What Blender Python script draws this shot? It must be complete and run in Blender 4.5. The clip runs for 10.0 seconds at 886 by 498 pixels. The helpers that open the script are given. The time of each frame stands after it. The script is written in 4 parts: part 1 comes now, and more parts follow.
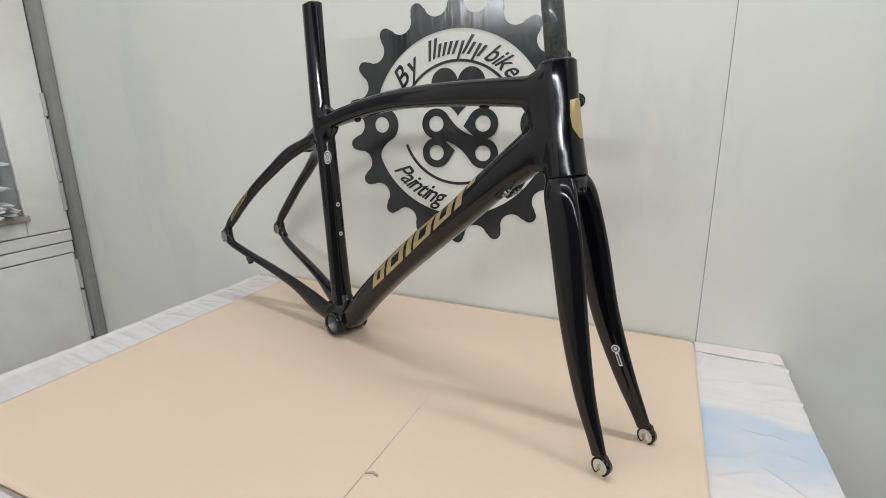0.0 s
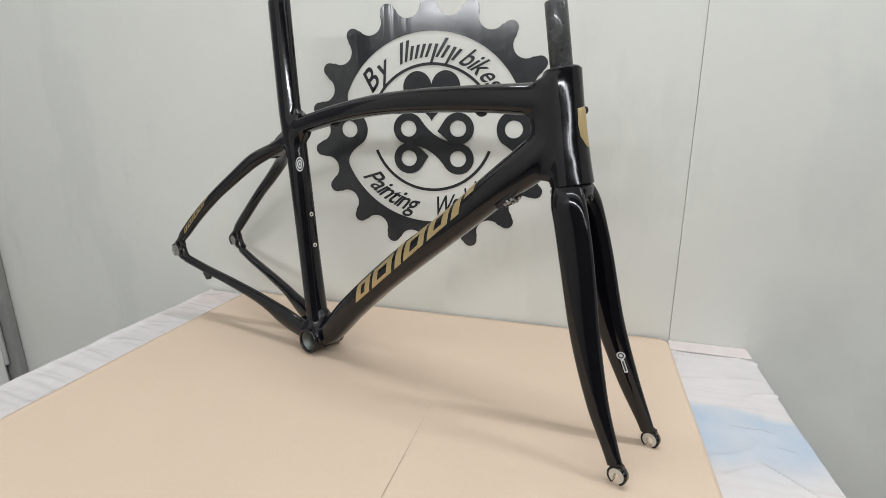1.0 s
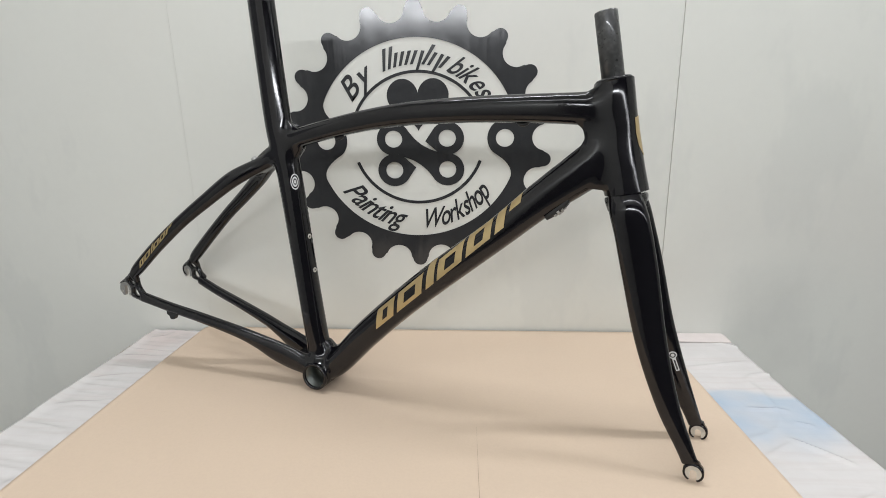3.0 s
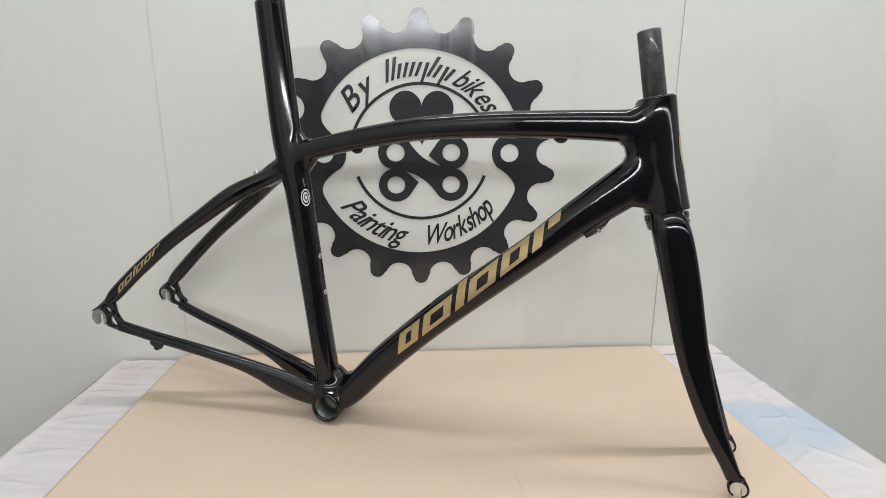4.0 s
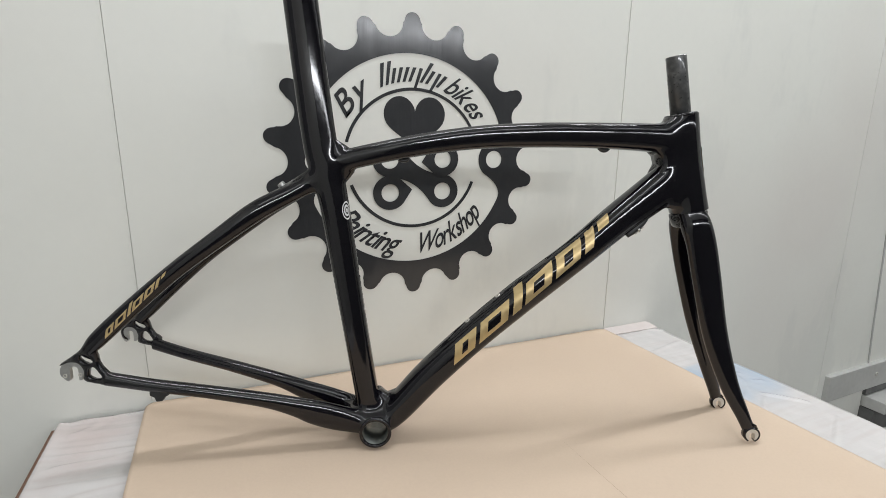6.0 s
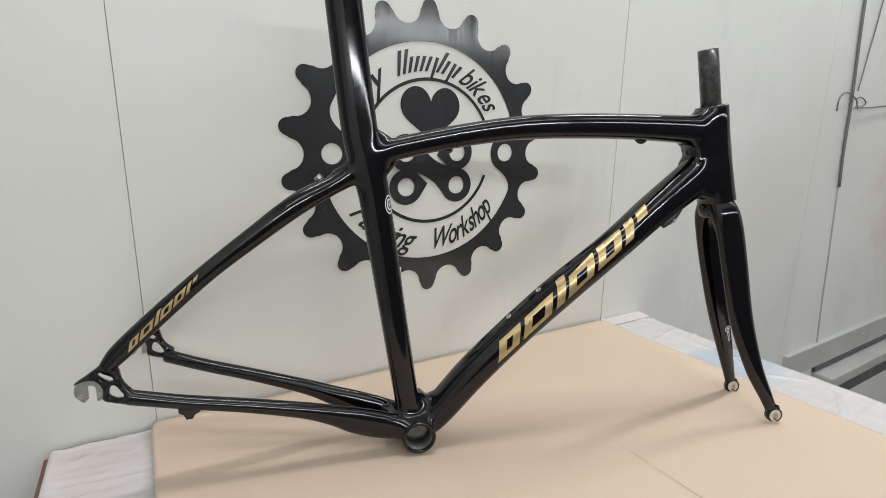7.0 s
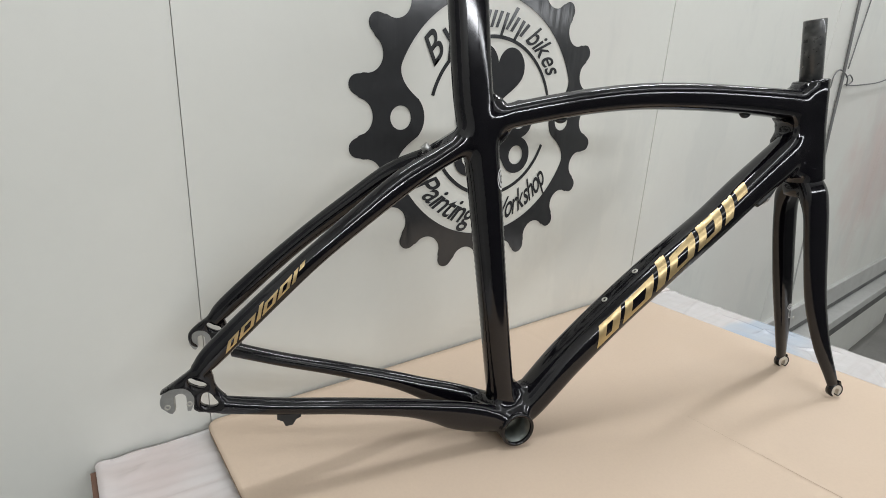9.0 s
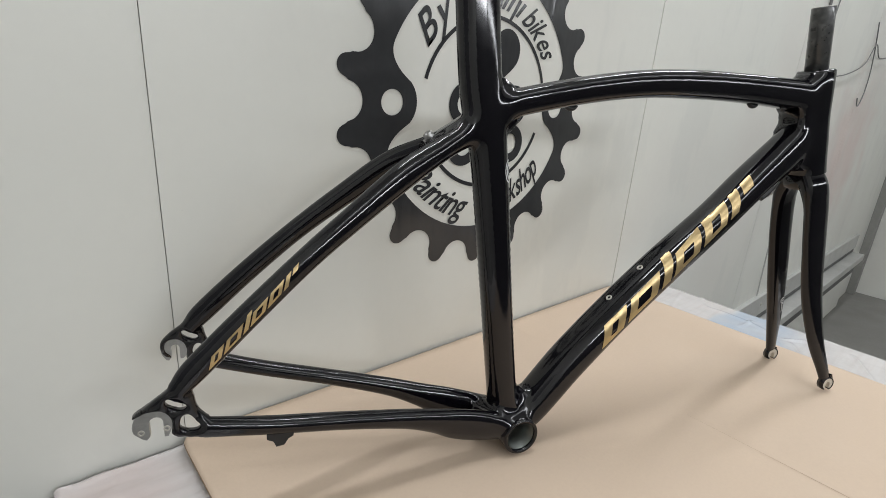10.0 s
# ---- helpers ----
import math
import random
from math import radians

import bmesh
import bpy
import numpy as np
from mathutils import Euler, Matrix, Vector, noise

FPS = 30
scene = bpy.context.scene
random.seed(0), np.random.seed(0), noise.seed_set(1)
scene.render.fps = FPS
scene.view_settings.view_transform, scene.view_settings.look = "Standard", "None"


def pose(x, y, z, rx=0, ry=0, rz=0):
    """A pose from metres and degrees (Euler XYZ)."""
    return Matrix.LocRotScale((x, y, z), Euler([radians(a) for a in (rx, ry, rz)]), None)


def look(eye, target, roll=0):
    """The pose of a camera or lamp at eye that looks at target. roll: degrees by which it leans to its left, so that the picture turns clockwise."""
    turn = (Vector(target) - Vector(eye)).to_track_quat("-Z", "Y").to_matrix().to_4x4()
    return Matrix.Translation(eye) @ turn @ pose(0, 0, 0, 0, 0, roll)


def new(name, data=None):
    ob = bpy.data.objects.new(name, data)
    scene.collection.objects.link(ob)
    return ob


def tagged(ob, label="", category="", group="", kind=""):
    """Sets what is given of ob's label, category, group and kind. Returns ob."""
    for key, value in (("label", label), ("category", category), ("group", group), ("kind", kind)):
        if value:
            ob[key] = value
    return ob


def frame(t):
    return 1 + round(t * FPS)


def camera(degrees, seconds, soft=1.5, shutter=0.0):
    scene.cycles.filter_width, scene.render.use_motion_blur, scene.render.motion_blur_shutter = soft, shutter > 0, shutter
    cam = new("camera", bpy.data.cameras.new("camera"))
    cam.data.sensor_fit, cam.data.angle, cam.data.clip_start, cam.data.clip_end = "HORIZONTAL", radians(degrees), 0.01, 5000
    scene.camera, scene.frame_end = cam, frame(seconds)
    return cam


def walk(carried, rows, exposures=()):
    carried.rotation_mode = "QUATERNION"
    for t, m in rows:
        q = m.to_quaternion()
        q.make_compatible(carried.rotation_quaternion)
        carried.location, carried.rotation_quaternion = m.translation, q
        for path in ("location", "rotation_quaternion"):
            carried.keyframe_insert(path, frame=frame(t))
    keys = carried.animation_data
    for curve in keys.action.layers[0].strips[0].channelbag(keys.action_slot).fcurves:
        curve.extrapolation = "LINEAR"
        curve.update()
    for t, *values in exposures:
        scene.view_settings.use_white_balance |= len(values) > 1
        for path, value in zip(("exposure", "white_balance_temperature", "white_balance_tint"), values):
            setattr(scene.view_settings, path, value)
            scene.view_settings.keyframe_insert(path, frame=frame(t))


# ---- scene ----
cam = camera(83.2, 10.0, soft=0.9)
PATH = [
    (0, (0.604, -1.021, 0.432), (-0.177, 0.748, -0.082), -0.8),
    (0.5, (0.555, -1.016, 0.435), (-0.08, 0.81, -0.076), -0.1),
    (1, (0.505, -1.024, 0.44), (-0.021, 0.837, -0.072), -0.3),
    (1.5, (0.46, -1.032, 0.438), (0.049, 0.859, -0.068), -0.7),
    (2, (0.391, -1.04, 0.438), (0.126, 0.876, -0.07), -1.2),
    (3.5, (0.225, -0.997, 0.452), (0.246, 0.946, -0.022), -0.5),
    (4, (0.152, -0.981, 0.452), (0.314, 0.961, 0.002), 0.0),
    (4.5, (0.094, -0.986, 0.458), (0.312, 0.95, 0.009), -0.7),
    (5, (0.011, -0.966, 0.457), (0.434, 0.937, 0.01), -1.1),
    (5.5, (-0.078, -0.938, 0.464), (0.554, 0.905, 0.015), 0.1),
    (7, (-0.268, -0.811, 0.45), (0.743, 0.855, 0.0), 0.9),
    (7.5, (-0.322, -0.765, 0.442), (0.741, 0.862, -0.033), 1.9),
    (8, (-0.367, -0.708, 0.437), (0.758, 0.861, -0.084), 2.1),
    (8.5, (-0.399, -0.676, 0.442), (0.751, 0.862, -0.116), 2.7),
    (9, (-0.402, -0.637, 0.447), (0.781, 0.867, -0.135), 3.0),
    (9.5, (-0.397, -0.6, 0.446), (0.848, 0.847, -0.152), 3.7),
    (10, (-0.402, -0.573, 0.443), (0.876, 0.832, -0.184), 4.1),
]
walk(cam, [(t, look(eye, target, roll)) for t, eye, target, roll in PATH], [(0, -0.28), (2, -0.21), (4.5, -0.23), (7.5, -0.25), (9, -0.26), (9.5, -0.34), (10, -0.36)])


# ---- light ----
world = bpy.data.worlds.new("world")
scene.world = world
world.use_nodes = True
world.node_tree.nodes["Background"].inputs[0].default_value = (0.9, 0.95, 1.0, 1)
world.node_tree.nodes["Background"].inputs[1].default_value = 0.05


def tube_light(x, y, z, length, width, watts, tilt=0.0):
    """A row of fluorescent tubes behind a diffuser, along x; tilt turns it towards +y."""
    data = bpy.data.lights.new("tube_light", "AREA")
    data.shape, data.size, data.size_y = "RECTANGLE", length, width
    data.energy, data.color = watts, (0.920, 0.945, 0.985)
    ob = new("tube_light", data)
    ob.matrix_world = pose(x, y, z, tilt, 0, 0)
    return ob


# x, y, z, length, width, watts, tilt: a row over the table, a row along the ceiling, a row on the far side wall
LAMPS = [
    (0.10, -0.30, 2.15, 1.2, 0.05, 18.5, 0), (1.50, -0.30, 2.15, 1.2, 0.05, 20, 0), (2.90, -0.30, 2.15, 1.2, 0.05, 11, 0),
    (-0.25, -2.10, 2.15, 1.72, 0.10, 11, 12), (1.60, -2.10, 2.15, 1.72, 0.10, 8, 12), (3.40, -2.10, 2.15, 1.72, 0.10, 6, 12),
    (-0.25, -3.365, 1.35, 1.72, 0.12, 33, 90), (1.60, -3.365, 1.35, 1.72, 0.12, 15, 90), (3.40, -3.365, 1.35, 1.72, 0.12, 8, 90),
]
for lx, ly, lz, ln, wd, watts, tilt in LAMPS:
    tube_light(lx, ly, lz, ln, wd, watts, tilt)


# ---- materials ----
def material(name, colour, rough=0.5, metal=0.0, vary=0.0, scale=8.0, fine=0.0, fine_scale=200.0, bump=0.0, coat=0.0, tint=None, tint_scale=2.0, spread=0.0):
    m = bpy.data.materials.new(name)
    m.use_nodes = True
    nt = m.node_tree
    b = nt.nodes["Principled BSDF"]
    b.inputs["Roughness"].default_value, b.inputs["Metallic"].default_value = rough, metal
    b.inputs["Coat Weight"].default_value, b.inputs["Coat Roughness"].default_value = coat, 0.03
    b.inputs["Base Color"].default_value = (*colour, 1)
    co = nt.nodes.new("ShaderNodeTexCoord")
    last = None

    def noise_node(sc, detail=4.0, stretch=None):
        n = nt.nodes.new("ShaderNodeTexNoise")
        n.inputs["Scale"].default_value, n.inputs["Detail"].default_value = sc, detail
        if stretch:
            mp = nt.nodes.new("ShaderNodeMapping")
            mp.inputs["Scale"].default_value = stretch
            nt.links.new(co.outputs["Object"], mp.inputs["Vector"])
            nt.links.new(mp.outputs["Vector"], n.inputs["Vector"])
        else:
            nt.links.new(co.outputs["Object"], n.inputs["Vector"])
        return n

    def blend(a, fac, c2, mode="MIX"):
        mx = nt.nodes.new("ShaderNodeMix")
        mx.data_type, mx.blend_type = "RGBA", mode
        if a is None:
            mx.inputs[6].default_value = (*colour, 1)
        else:
            nt.links.new(a, mx.inputs[6])
        mx.inputs[7].default_value = (*c2, 1)
        nt.links.new(fac, mx.inputs[0])
        return mx.outputs[2]

    def ramp(src, lo, hi, top=1.0):
        r = nt.nodes.new("ShaderNodeMapRange")
        r.inputs[1].default_value, r.inputs[2].default_value, r.inputs[4].default_value = lo, hi, top
        nt.links.new(src, r.inputs[0])
        return r.outputs[0]

    if vary:
        n = noise_node(scale)
        last = blend(last, ramp(n.outputs["Fac"], 0.35, 0.75, vary), tuple(c * 0.55 for c in colour))
        last = blend(last, ramp(noise_node(scale * 6, 6).outputs["Fac"], 0.45, 0.8, vary * 0.6), tuple(min(1, c * 1.25) for c in colour))
    if tint:
        n = noise_node(tint_scale, 2)
        last = blend(last, ramp(n.outputs["Fac"], 0.5, 0.72, spread or 0.5), tint)
    if fine:
        n = noise_node(fine_scale, 3)
        last = blend(last, ramp(n.outputs["Fac"], 0.4, 0.75, fine), tuple(c * 0.6 for c in colour))
    if last is not None:
        nt.links.new(last, b.inputs["Base Color"])
        rr = ramp(noise_node(scale * 3, 4).outputs["Fac"], 0.3, 0.7)
        mr = nt.nodes.new("ShaderNodeMapRange")
        mr.inputs[3].default_value, mr.inputs[4].default_value = rough * 0.85, min(1, rough * 1.2)
        nt.links.new(rr, mr.inputs[0])
        nt.links.new(mr.outputs[0], b.inputs["Roughness"])
    if bump:
        bn = nt.nodes.new("ShaderNodeBump")
        bn.inputs["Strength"].default_value, bn.inputs["Distance"].default_value = bump, 0.002
        nt.links.new(noise_node(fine_scale, 4).outputs["Fac"], bn.inputs["Height"])
        nt.links.new(bn.outputs[0], b.inputs["Normal"])
    return m


WALL = material("white_panel_paint", (0.70, 0.70, 0.65), 0.42, vary=0.10, scale=1.7, fine=0.03, fine_scale=60, bump=0.05, tint=(0.56, 0.50, 0.47), tint_scale=1.1, spread=0.35)


def scuffs(m, scale, lo, strength, dark):
    """Short dark scuff marks and specks."""
    nt = m.node_tree
    b = nt.nodes["Principled BSDF"]
    src = b.inputs["Base Color"].links[0].from_socket
    co = nt.nodes.new("ShaderNodeTexCoord")
    mp = nt.nodes.new("ShaderNodeMapping")
    mp.inputs["Scale"].default_value = scale
    n = nt.nodes.new("ShaderNodeTexNoise")
    n.inputs["Scale"].default_value, n.inputs["Detail"].default_value, n.inputs["Roughness"].default_value = 1.0, 5.0, 0.65
    nt.links.new(co.outputs["Object"], mp.inputs["Vector"])
    nt.links.new(mp.outputs["Vector"], n.inputs["Vector"])
    r = nt.nodes.new("ShaderNodeMapRange")
    r.inputs[1].default_value, r.inputs[2].default_value, r.inputs[4].default_value = lo, lo + 0.06, strength
    nt.links.new(n.outputs["Fac"], r.inputs[0])
    mx = nt.nodes.new("ShaderNodeMix")
    mx.data_type = "RGBA"
    nt.links.new(r.outputs[0], mx.inputs[0])
    nt.links.new(src, mx.inputs[6])
    mx.inputs[7].default_value = (*dark, 1)
    nt.links.new(mx.outputs[2], b.inputs["Base Color"])


def cloudy_patch(m, centre, reach, strength, colour, grain=6.0):
    """A cloudy patch of another colour round a place, ragged at its rim."""
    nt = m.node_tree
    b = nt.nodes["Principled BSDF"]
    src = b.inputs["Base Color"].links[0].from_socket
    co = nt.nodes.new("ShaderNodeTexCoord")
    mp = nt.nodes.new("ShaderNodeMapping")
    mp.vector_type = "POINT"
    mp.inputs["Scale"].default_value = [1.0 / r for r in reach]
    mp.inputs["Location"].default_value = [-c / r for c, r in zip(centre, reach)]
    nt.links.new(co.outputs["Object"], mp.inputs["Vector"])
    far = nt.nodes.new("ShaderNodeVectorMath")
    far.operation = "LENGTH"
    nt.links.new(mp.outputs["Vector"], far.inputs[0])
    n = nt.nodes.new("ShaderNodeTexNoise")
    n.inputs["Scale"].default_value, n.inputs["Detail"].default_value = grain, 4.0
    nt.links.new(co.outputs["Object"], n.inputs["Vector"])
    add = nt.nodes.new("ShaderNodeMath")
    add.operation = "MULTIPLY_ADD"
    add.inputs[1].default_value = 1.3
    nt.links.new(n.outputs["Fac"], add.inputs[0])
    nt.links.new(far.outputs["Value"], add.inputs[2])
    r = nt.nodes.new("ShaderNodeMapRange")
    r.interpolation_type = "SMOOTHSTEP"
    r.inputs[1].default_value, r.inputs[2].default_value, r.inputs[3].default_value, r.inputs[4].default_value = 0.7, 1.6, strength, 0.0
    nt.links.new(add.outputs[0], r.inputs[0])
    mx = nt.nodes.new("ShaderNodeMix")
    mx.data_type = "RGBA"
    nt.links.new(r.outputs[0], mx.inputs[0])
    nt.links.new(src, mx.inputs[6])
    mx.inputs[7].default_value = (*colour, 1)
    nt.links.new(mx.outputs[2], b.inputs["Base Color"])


# pink overspray of old paint dust on the right-hand wall
cloudy_patch(WALL, (2.68, 0.0, 0.22), (0.75, 1.0, 0.55), 0.62, (0.60, 0.45, 0.42))
# softly greyer patch on the wall just past the table's end
cloudy_patch(WALL, (0.94, 0.0, 0.05), (0.12, 1.0, 0.20), 0.30, (0.46, 0.46, 0.44), 9.0)
scuffs(WALL, (28.0, 28.0, 60.0), 0.735, 0.5, (0.30, 0.29, 0.27))
scuffs(WALL, (3.4, 3.4, 1.5), 0.55, 0.18, (0.50, 0.51, 0.49))
DOOR = material("dirty_white_door_paint", (0.80, 0.79, 0.75), 0.40, vary=0.20, scale=3.0, fine=0.08, fine_scale=40, bump=0.05, tint=(0.55, 0.49, 0.46), tint_scale=3.0, spread=0.4)
SEAM = material("dark_joint", (0.45, 0.45, 0.435), 0.8, vary=0.3, scale=9)
POST = material("grey_corner_post", (0.26, 0.26, 0.24), 0.5, vary=0.3, scale=5, fine=0.2, fine_scale=50)
FLOOR = material("grey_concrete", (0.22, 0.215, 0.20), 0.6, vary=0.35, scale=2.5, fine=0.2, fine_scale=90, bump=0.2)
UNSEEN_WALL = material("dark_unseen_wall_grey", (0.14, 0.14, 0.14), 0.7, vary=0.3, scale=2.0)
CEIL = material("white_ceiling_paint", (0.7, 0.7, 0.68), 0.6, vary=0.08, scale=2)
CARD = material("brown_cardboard", (0.588, 0.463, 0.352), 0.75, vary=0.07, scale=3.0, fine=0.07, fine_scale=260, bump=0.08)
CARD_EDGE = material("cut_cardboard_edge", (0.36, 0.25, 0.16), 0.85, vary=0.3, scale=40)
FOLD_SHADE_AND_TEAR = material("fold_shade_and_tear", (0.34, 0.255, 0.185), 0.8, vary=0.3, scale=60)
FILM = material("white_plastic_film", (0.61, 0.585, 0.575), 0.13, vary=0.16, scale=5, fine=0.05, fine_scale=70, bump=0.22, coat=0.5)


def band_tint(m, colour, lo, hi):
    """A blue print on the film, in a ragged band of its right-hand end."""
    nt = m.node_tree
    b = nt.nodes["Principled BSDF"]
    src = b.inputs["Base Color"].links[0].from_socket
    co = nt.nodes.new("ShaderNodeTexCoord")
    n = nt.nodes.new("ShaderNodeTexNoise")
    n.inputs["Scale"].default_value, n.inputs["Detail"].default_value = 7.0, 3.0
    nt.links.new(co.outputs["Object"], n.inputs["Vector"])
    sep = nt.nodes.new("ShaderNodeSeparateXYZ")
    nt.links.new(co.outputs["Object"], sep.inputs[0])

    def calc(op, a, c):
        k = nt.nodes.new("ShaderNodeMath")
        k.operation = op
        for i, q in enumerate((a, c)):
            if isinstance(q, (int, float)):
                k.inputs[i].default_value = q
            else:
                nt.links.new(q, k.inputs[i])
        return k.outputs[0]

    def step(v, e0, e1):
        r = nt.nodes.new("ShaderNodeMapRange")
        r.interpolation_type = "SMOOTHSTEP"
        r.inputs[1].default_value, r.inputs[2].default_value = e0, e1
        nt.links.new(v, r.inputs[0])
        return r.outputs[0]
    y = calc("ADD", sep.outputs[1], calc("MULTIPLY", calc("SUBTRACT", n.outputs["Fac"], 0.5), 0.12))
    mask = calc("MULTIPLY", step(y, lo - 0.04, lo + 0.06), calc("SUBTRACT", 1.0, step(y, hi - 0.008, hi + 0.012)))
    mask = calc("MULTIPLY", mask, step(sep.outputs[0], 0.60, 0.66))
    n2 = nt.nodes.new("ShaderNodeTexNoise")
    n2.inputs["Scale"].default_value = 14.0
    nt.links.new(co.outputs["Object"], n2.inputs["Vector"])
    mask = calc("MULTIPLY", mask, calc("ADD", 0.2, n2.outputs["Fac"]))
    mx = nt.nodes.new("ShaderNodeMix")
    mx.data_type = "RGBA"
    nt.links.new(mask, mx.inputs[0])
    nt.links.new(src, mx.inputs[6])
    mx.inputs[7].default_value = (*colour, 1)
    nt.links.new(mx.outputs[2], b.inputs["Base Color"])


def streaks(m, scale, strength, dark):
    """Long fine streaks along x."""
    nt = m.node_tree
    b = nt.nodes["Principled BSDF"]
    src = b.inputs["Base Color"].links[0].from_socket
    co = nt.nodes.new("ShaderNodeTexCoord")
    mp = nt.nodes.new("ShaderNodeMapping")
    mp.inputs["Scale"].default_value = scale
    mp.inputs["Rotation"].default_value = (0, 0, 0.10)
    n = nt.nodes.new("ShaderNodeTexNoise")
    n.inputs["Scale"].default_value, n.inputs["Detail"].default_value = 1.0, 5.0
    nt.links.new(co.outputs["Object"], mp.inputs["Vector"])
    nt.links.new(mp.outputs["Vector"], n.inputs["Vector"])
    r = nt.nodes.new("ShaderNodeMapRange")
    r.inputs[1].default_value, r.inputs[2].default_value, r.inputs[4].default_value = 0.48, 0.72, strength
    nt.links.new(n.outputs["Fac"], r.inputs[0])
    mx = nt.nodes.new("ShaderNodeMix")
    mx.data_type = "RGBA"
    nt.links.new(r.outputs[0], mx.inputs[0])
    nt.links.new(src, mx.inputs[6])
    mx.inputs[7].default_value = (*dark, 1)
    nt.links.new(mx.outputs[2], b.inputs["Base Color"])


streaks(FILM, (5.0, 75.0, 5.0), 0.34, (0.50, 0.42, 0.40))
# pinkish patch at the film's left-hand end
cloudy_patch(FILM, (-0.37, -0.06, 0.0), (0.11, 0.16, 1.0), 0.55, (0.56, 0.44, 0.41), 12.0)
band_tint(FILM, (0.36, 0.45, 0.56), -0.375, -0.235)
TABLE = material("brown_wood_board", (0.16, 0.08, 0.05), 0.6, vary=0.4, scale=6, fine=0.3, fine_scale=80, bump=0.2)
BLACK = material("gloss_black_lacquer", (0.0030, 0.0027, 0.0044), 0.088, vary=0.3, scale=30)
CARBON = material("bare_carbon", (0.05, 0.051, 0.051), 0.3, vary=0.8, scale=45, fine=0.8, fine_scale=160, bump=0.1, coat=0.4, tint=(0.16, 0.16, 0.155), tint_scale=60, spread=0.6)
GOLD = material("gold_paint", (0.53, 0.40, 0.205), 0.33, metal=0.7, vary=0.15, scale=60)
SILVER = material("bare_aluminium", (0.45, 0.45, 0.44), 0.38, metal=1.0, vary=0.3, scale=120, fine=0.2, fine_scale=400)
PALE = material("pale_alloy", (0.60, 0.58, 0.53), 0.45, metal=0.6, vary=0.25, scale=160)
RUBBER = material("black_plastic", (0.012, 0.012, 0.012), 0.45, vary=0.3, scale=80)
STICKER = material("white_sticker", (0.7, 0.7, 0.7), 0.4, vary=0.1, scale=80)
INK = material("dark_grey_print", (0.05, 0.05, 0.05), 0.5, vary=0.2, scale=80)
VINYL = material("charcoal_vinyl", (0.036, 0.037, 0.039), 0.14, vary=0.25, scale=14, fine=0.1, fine_scale=120, bump=0.03)


def ripples(m, scale, strength):
    """Fine upright ripples in a sticker's gloss."""
    nt = m.node_tree
    co = nt.nodes.new("ShaderNodeTexCoord")
    mp = nt.nodes.new("ShaderNodeMapping")
    mp.inputs["Scale"].default_value = scale
    n = nt.nodes.new("ShaderNodeTexNoise")
    n.inputs["Scale"].default_value, n.inputs["Detail"].default_value = 1.0, 3.0
    bn = nt.nodes.new("ShaderNodeBump")
    bn.inputs["Strength"].default_value, bn.inputs["Distance"].default_value = strength, 0.003
    nt.links.new(co.outputs["Object"], mp.inputs["Vector"])
    nt.links.new(mp.outputs["Vector"], n.inputs["Vector"])
    nt.links.new(n.outputs["Fac"], bn.inputs["Height"])
    nt.links.new(bn.outputs[0], nt.nodes["Principled BSDF"].inputs["Normal"])


ripples(VINYL, (55.0, 55.0, 3.0), 0.3)
STEEL = material("galvanised_steel", (0.50, 0.50, 0.48), 0.45, metal=0.2, vary=0.35, scale=6, fine=0.2, fine_scale=60)
# steel darkened in its colour for the shade in the plinth's gap and recess
SHADED_STEEL = material("dark_shaded_steel", (0.10, 0.10, 0.097), 0.55, vary=0.4, scale=8, fine=0.3, fine_scale=70)
GLASS_DARK = material("dusty_window_pane", (0.30, 0.30, 0.31), 0.15, vary=0.5, scale=14)
WIRE = material("black_wire", (0.14, 0.14, 0.137), 0.5, vary=0.2, scale=30)


# ---- building tools ----
from mathutils.bvhtree import BVHTree
from mathutils.kdtree import KDTree


def mesh_of(bm, name, mats, smooth=False):
    me = bpy.data.meshes.new(name)
    bmesh.ops.recalc_face_normals(bm, faces=bm.faces)
    bm.to_mesh(me)
    bm.free()
    for m in (mats if isinstance(mats, (list, tuple)) else [mats]):
        me.materials.append(m)
    if smooth:
        me.polygons.foreach_set("use_smooth", [True] * len(me.polygons))
    return me


def part(name, bm, mat, parent=None, label="", smooth=False):
    ob = new(name, mesh_of(bm, name, mat, smooth))
    if parent is not None:
        ob.parent = parent
    return tagged(ob, label)


def empty(name, m, label, category, kind="", group=""):
    ob = new(name)
    ob.empty_display_size = 0.05
    ob.matrix_world = m
    return tagged(ob, label, category, group, kind)


def box(bm, x0, x1, y0, y1, z0, z1, bevel=0.0):
    r = bmesh.ops.create_cube(bm, size=1)
    vs = r["verts"]
    for v in vs:
        v.co = Vector(((x0 + x1) / 2 + v.co.x * (x1 - x0), (y0 + y1) / 2 + v.co.y * (y1 - y0), (z0 + z1) / 2 + v.co.z * (z1 - z0)))
    if bevel:
        es = list({e for v in vs for e in v.link_edges})
        bmesh.ops.bevel(bm, geom=es, offset=bevel, segments=2, affect="EDGES", profile=0.6)
    return bm


def boxed(*a, **k):
    return box(bmesh.new(), *a, **k)


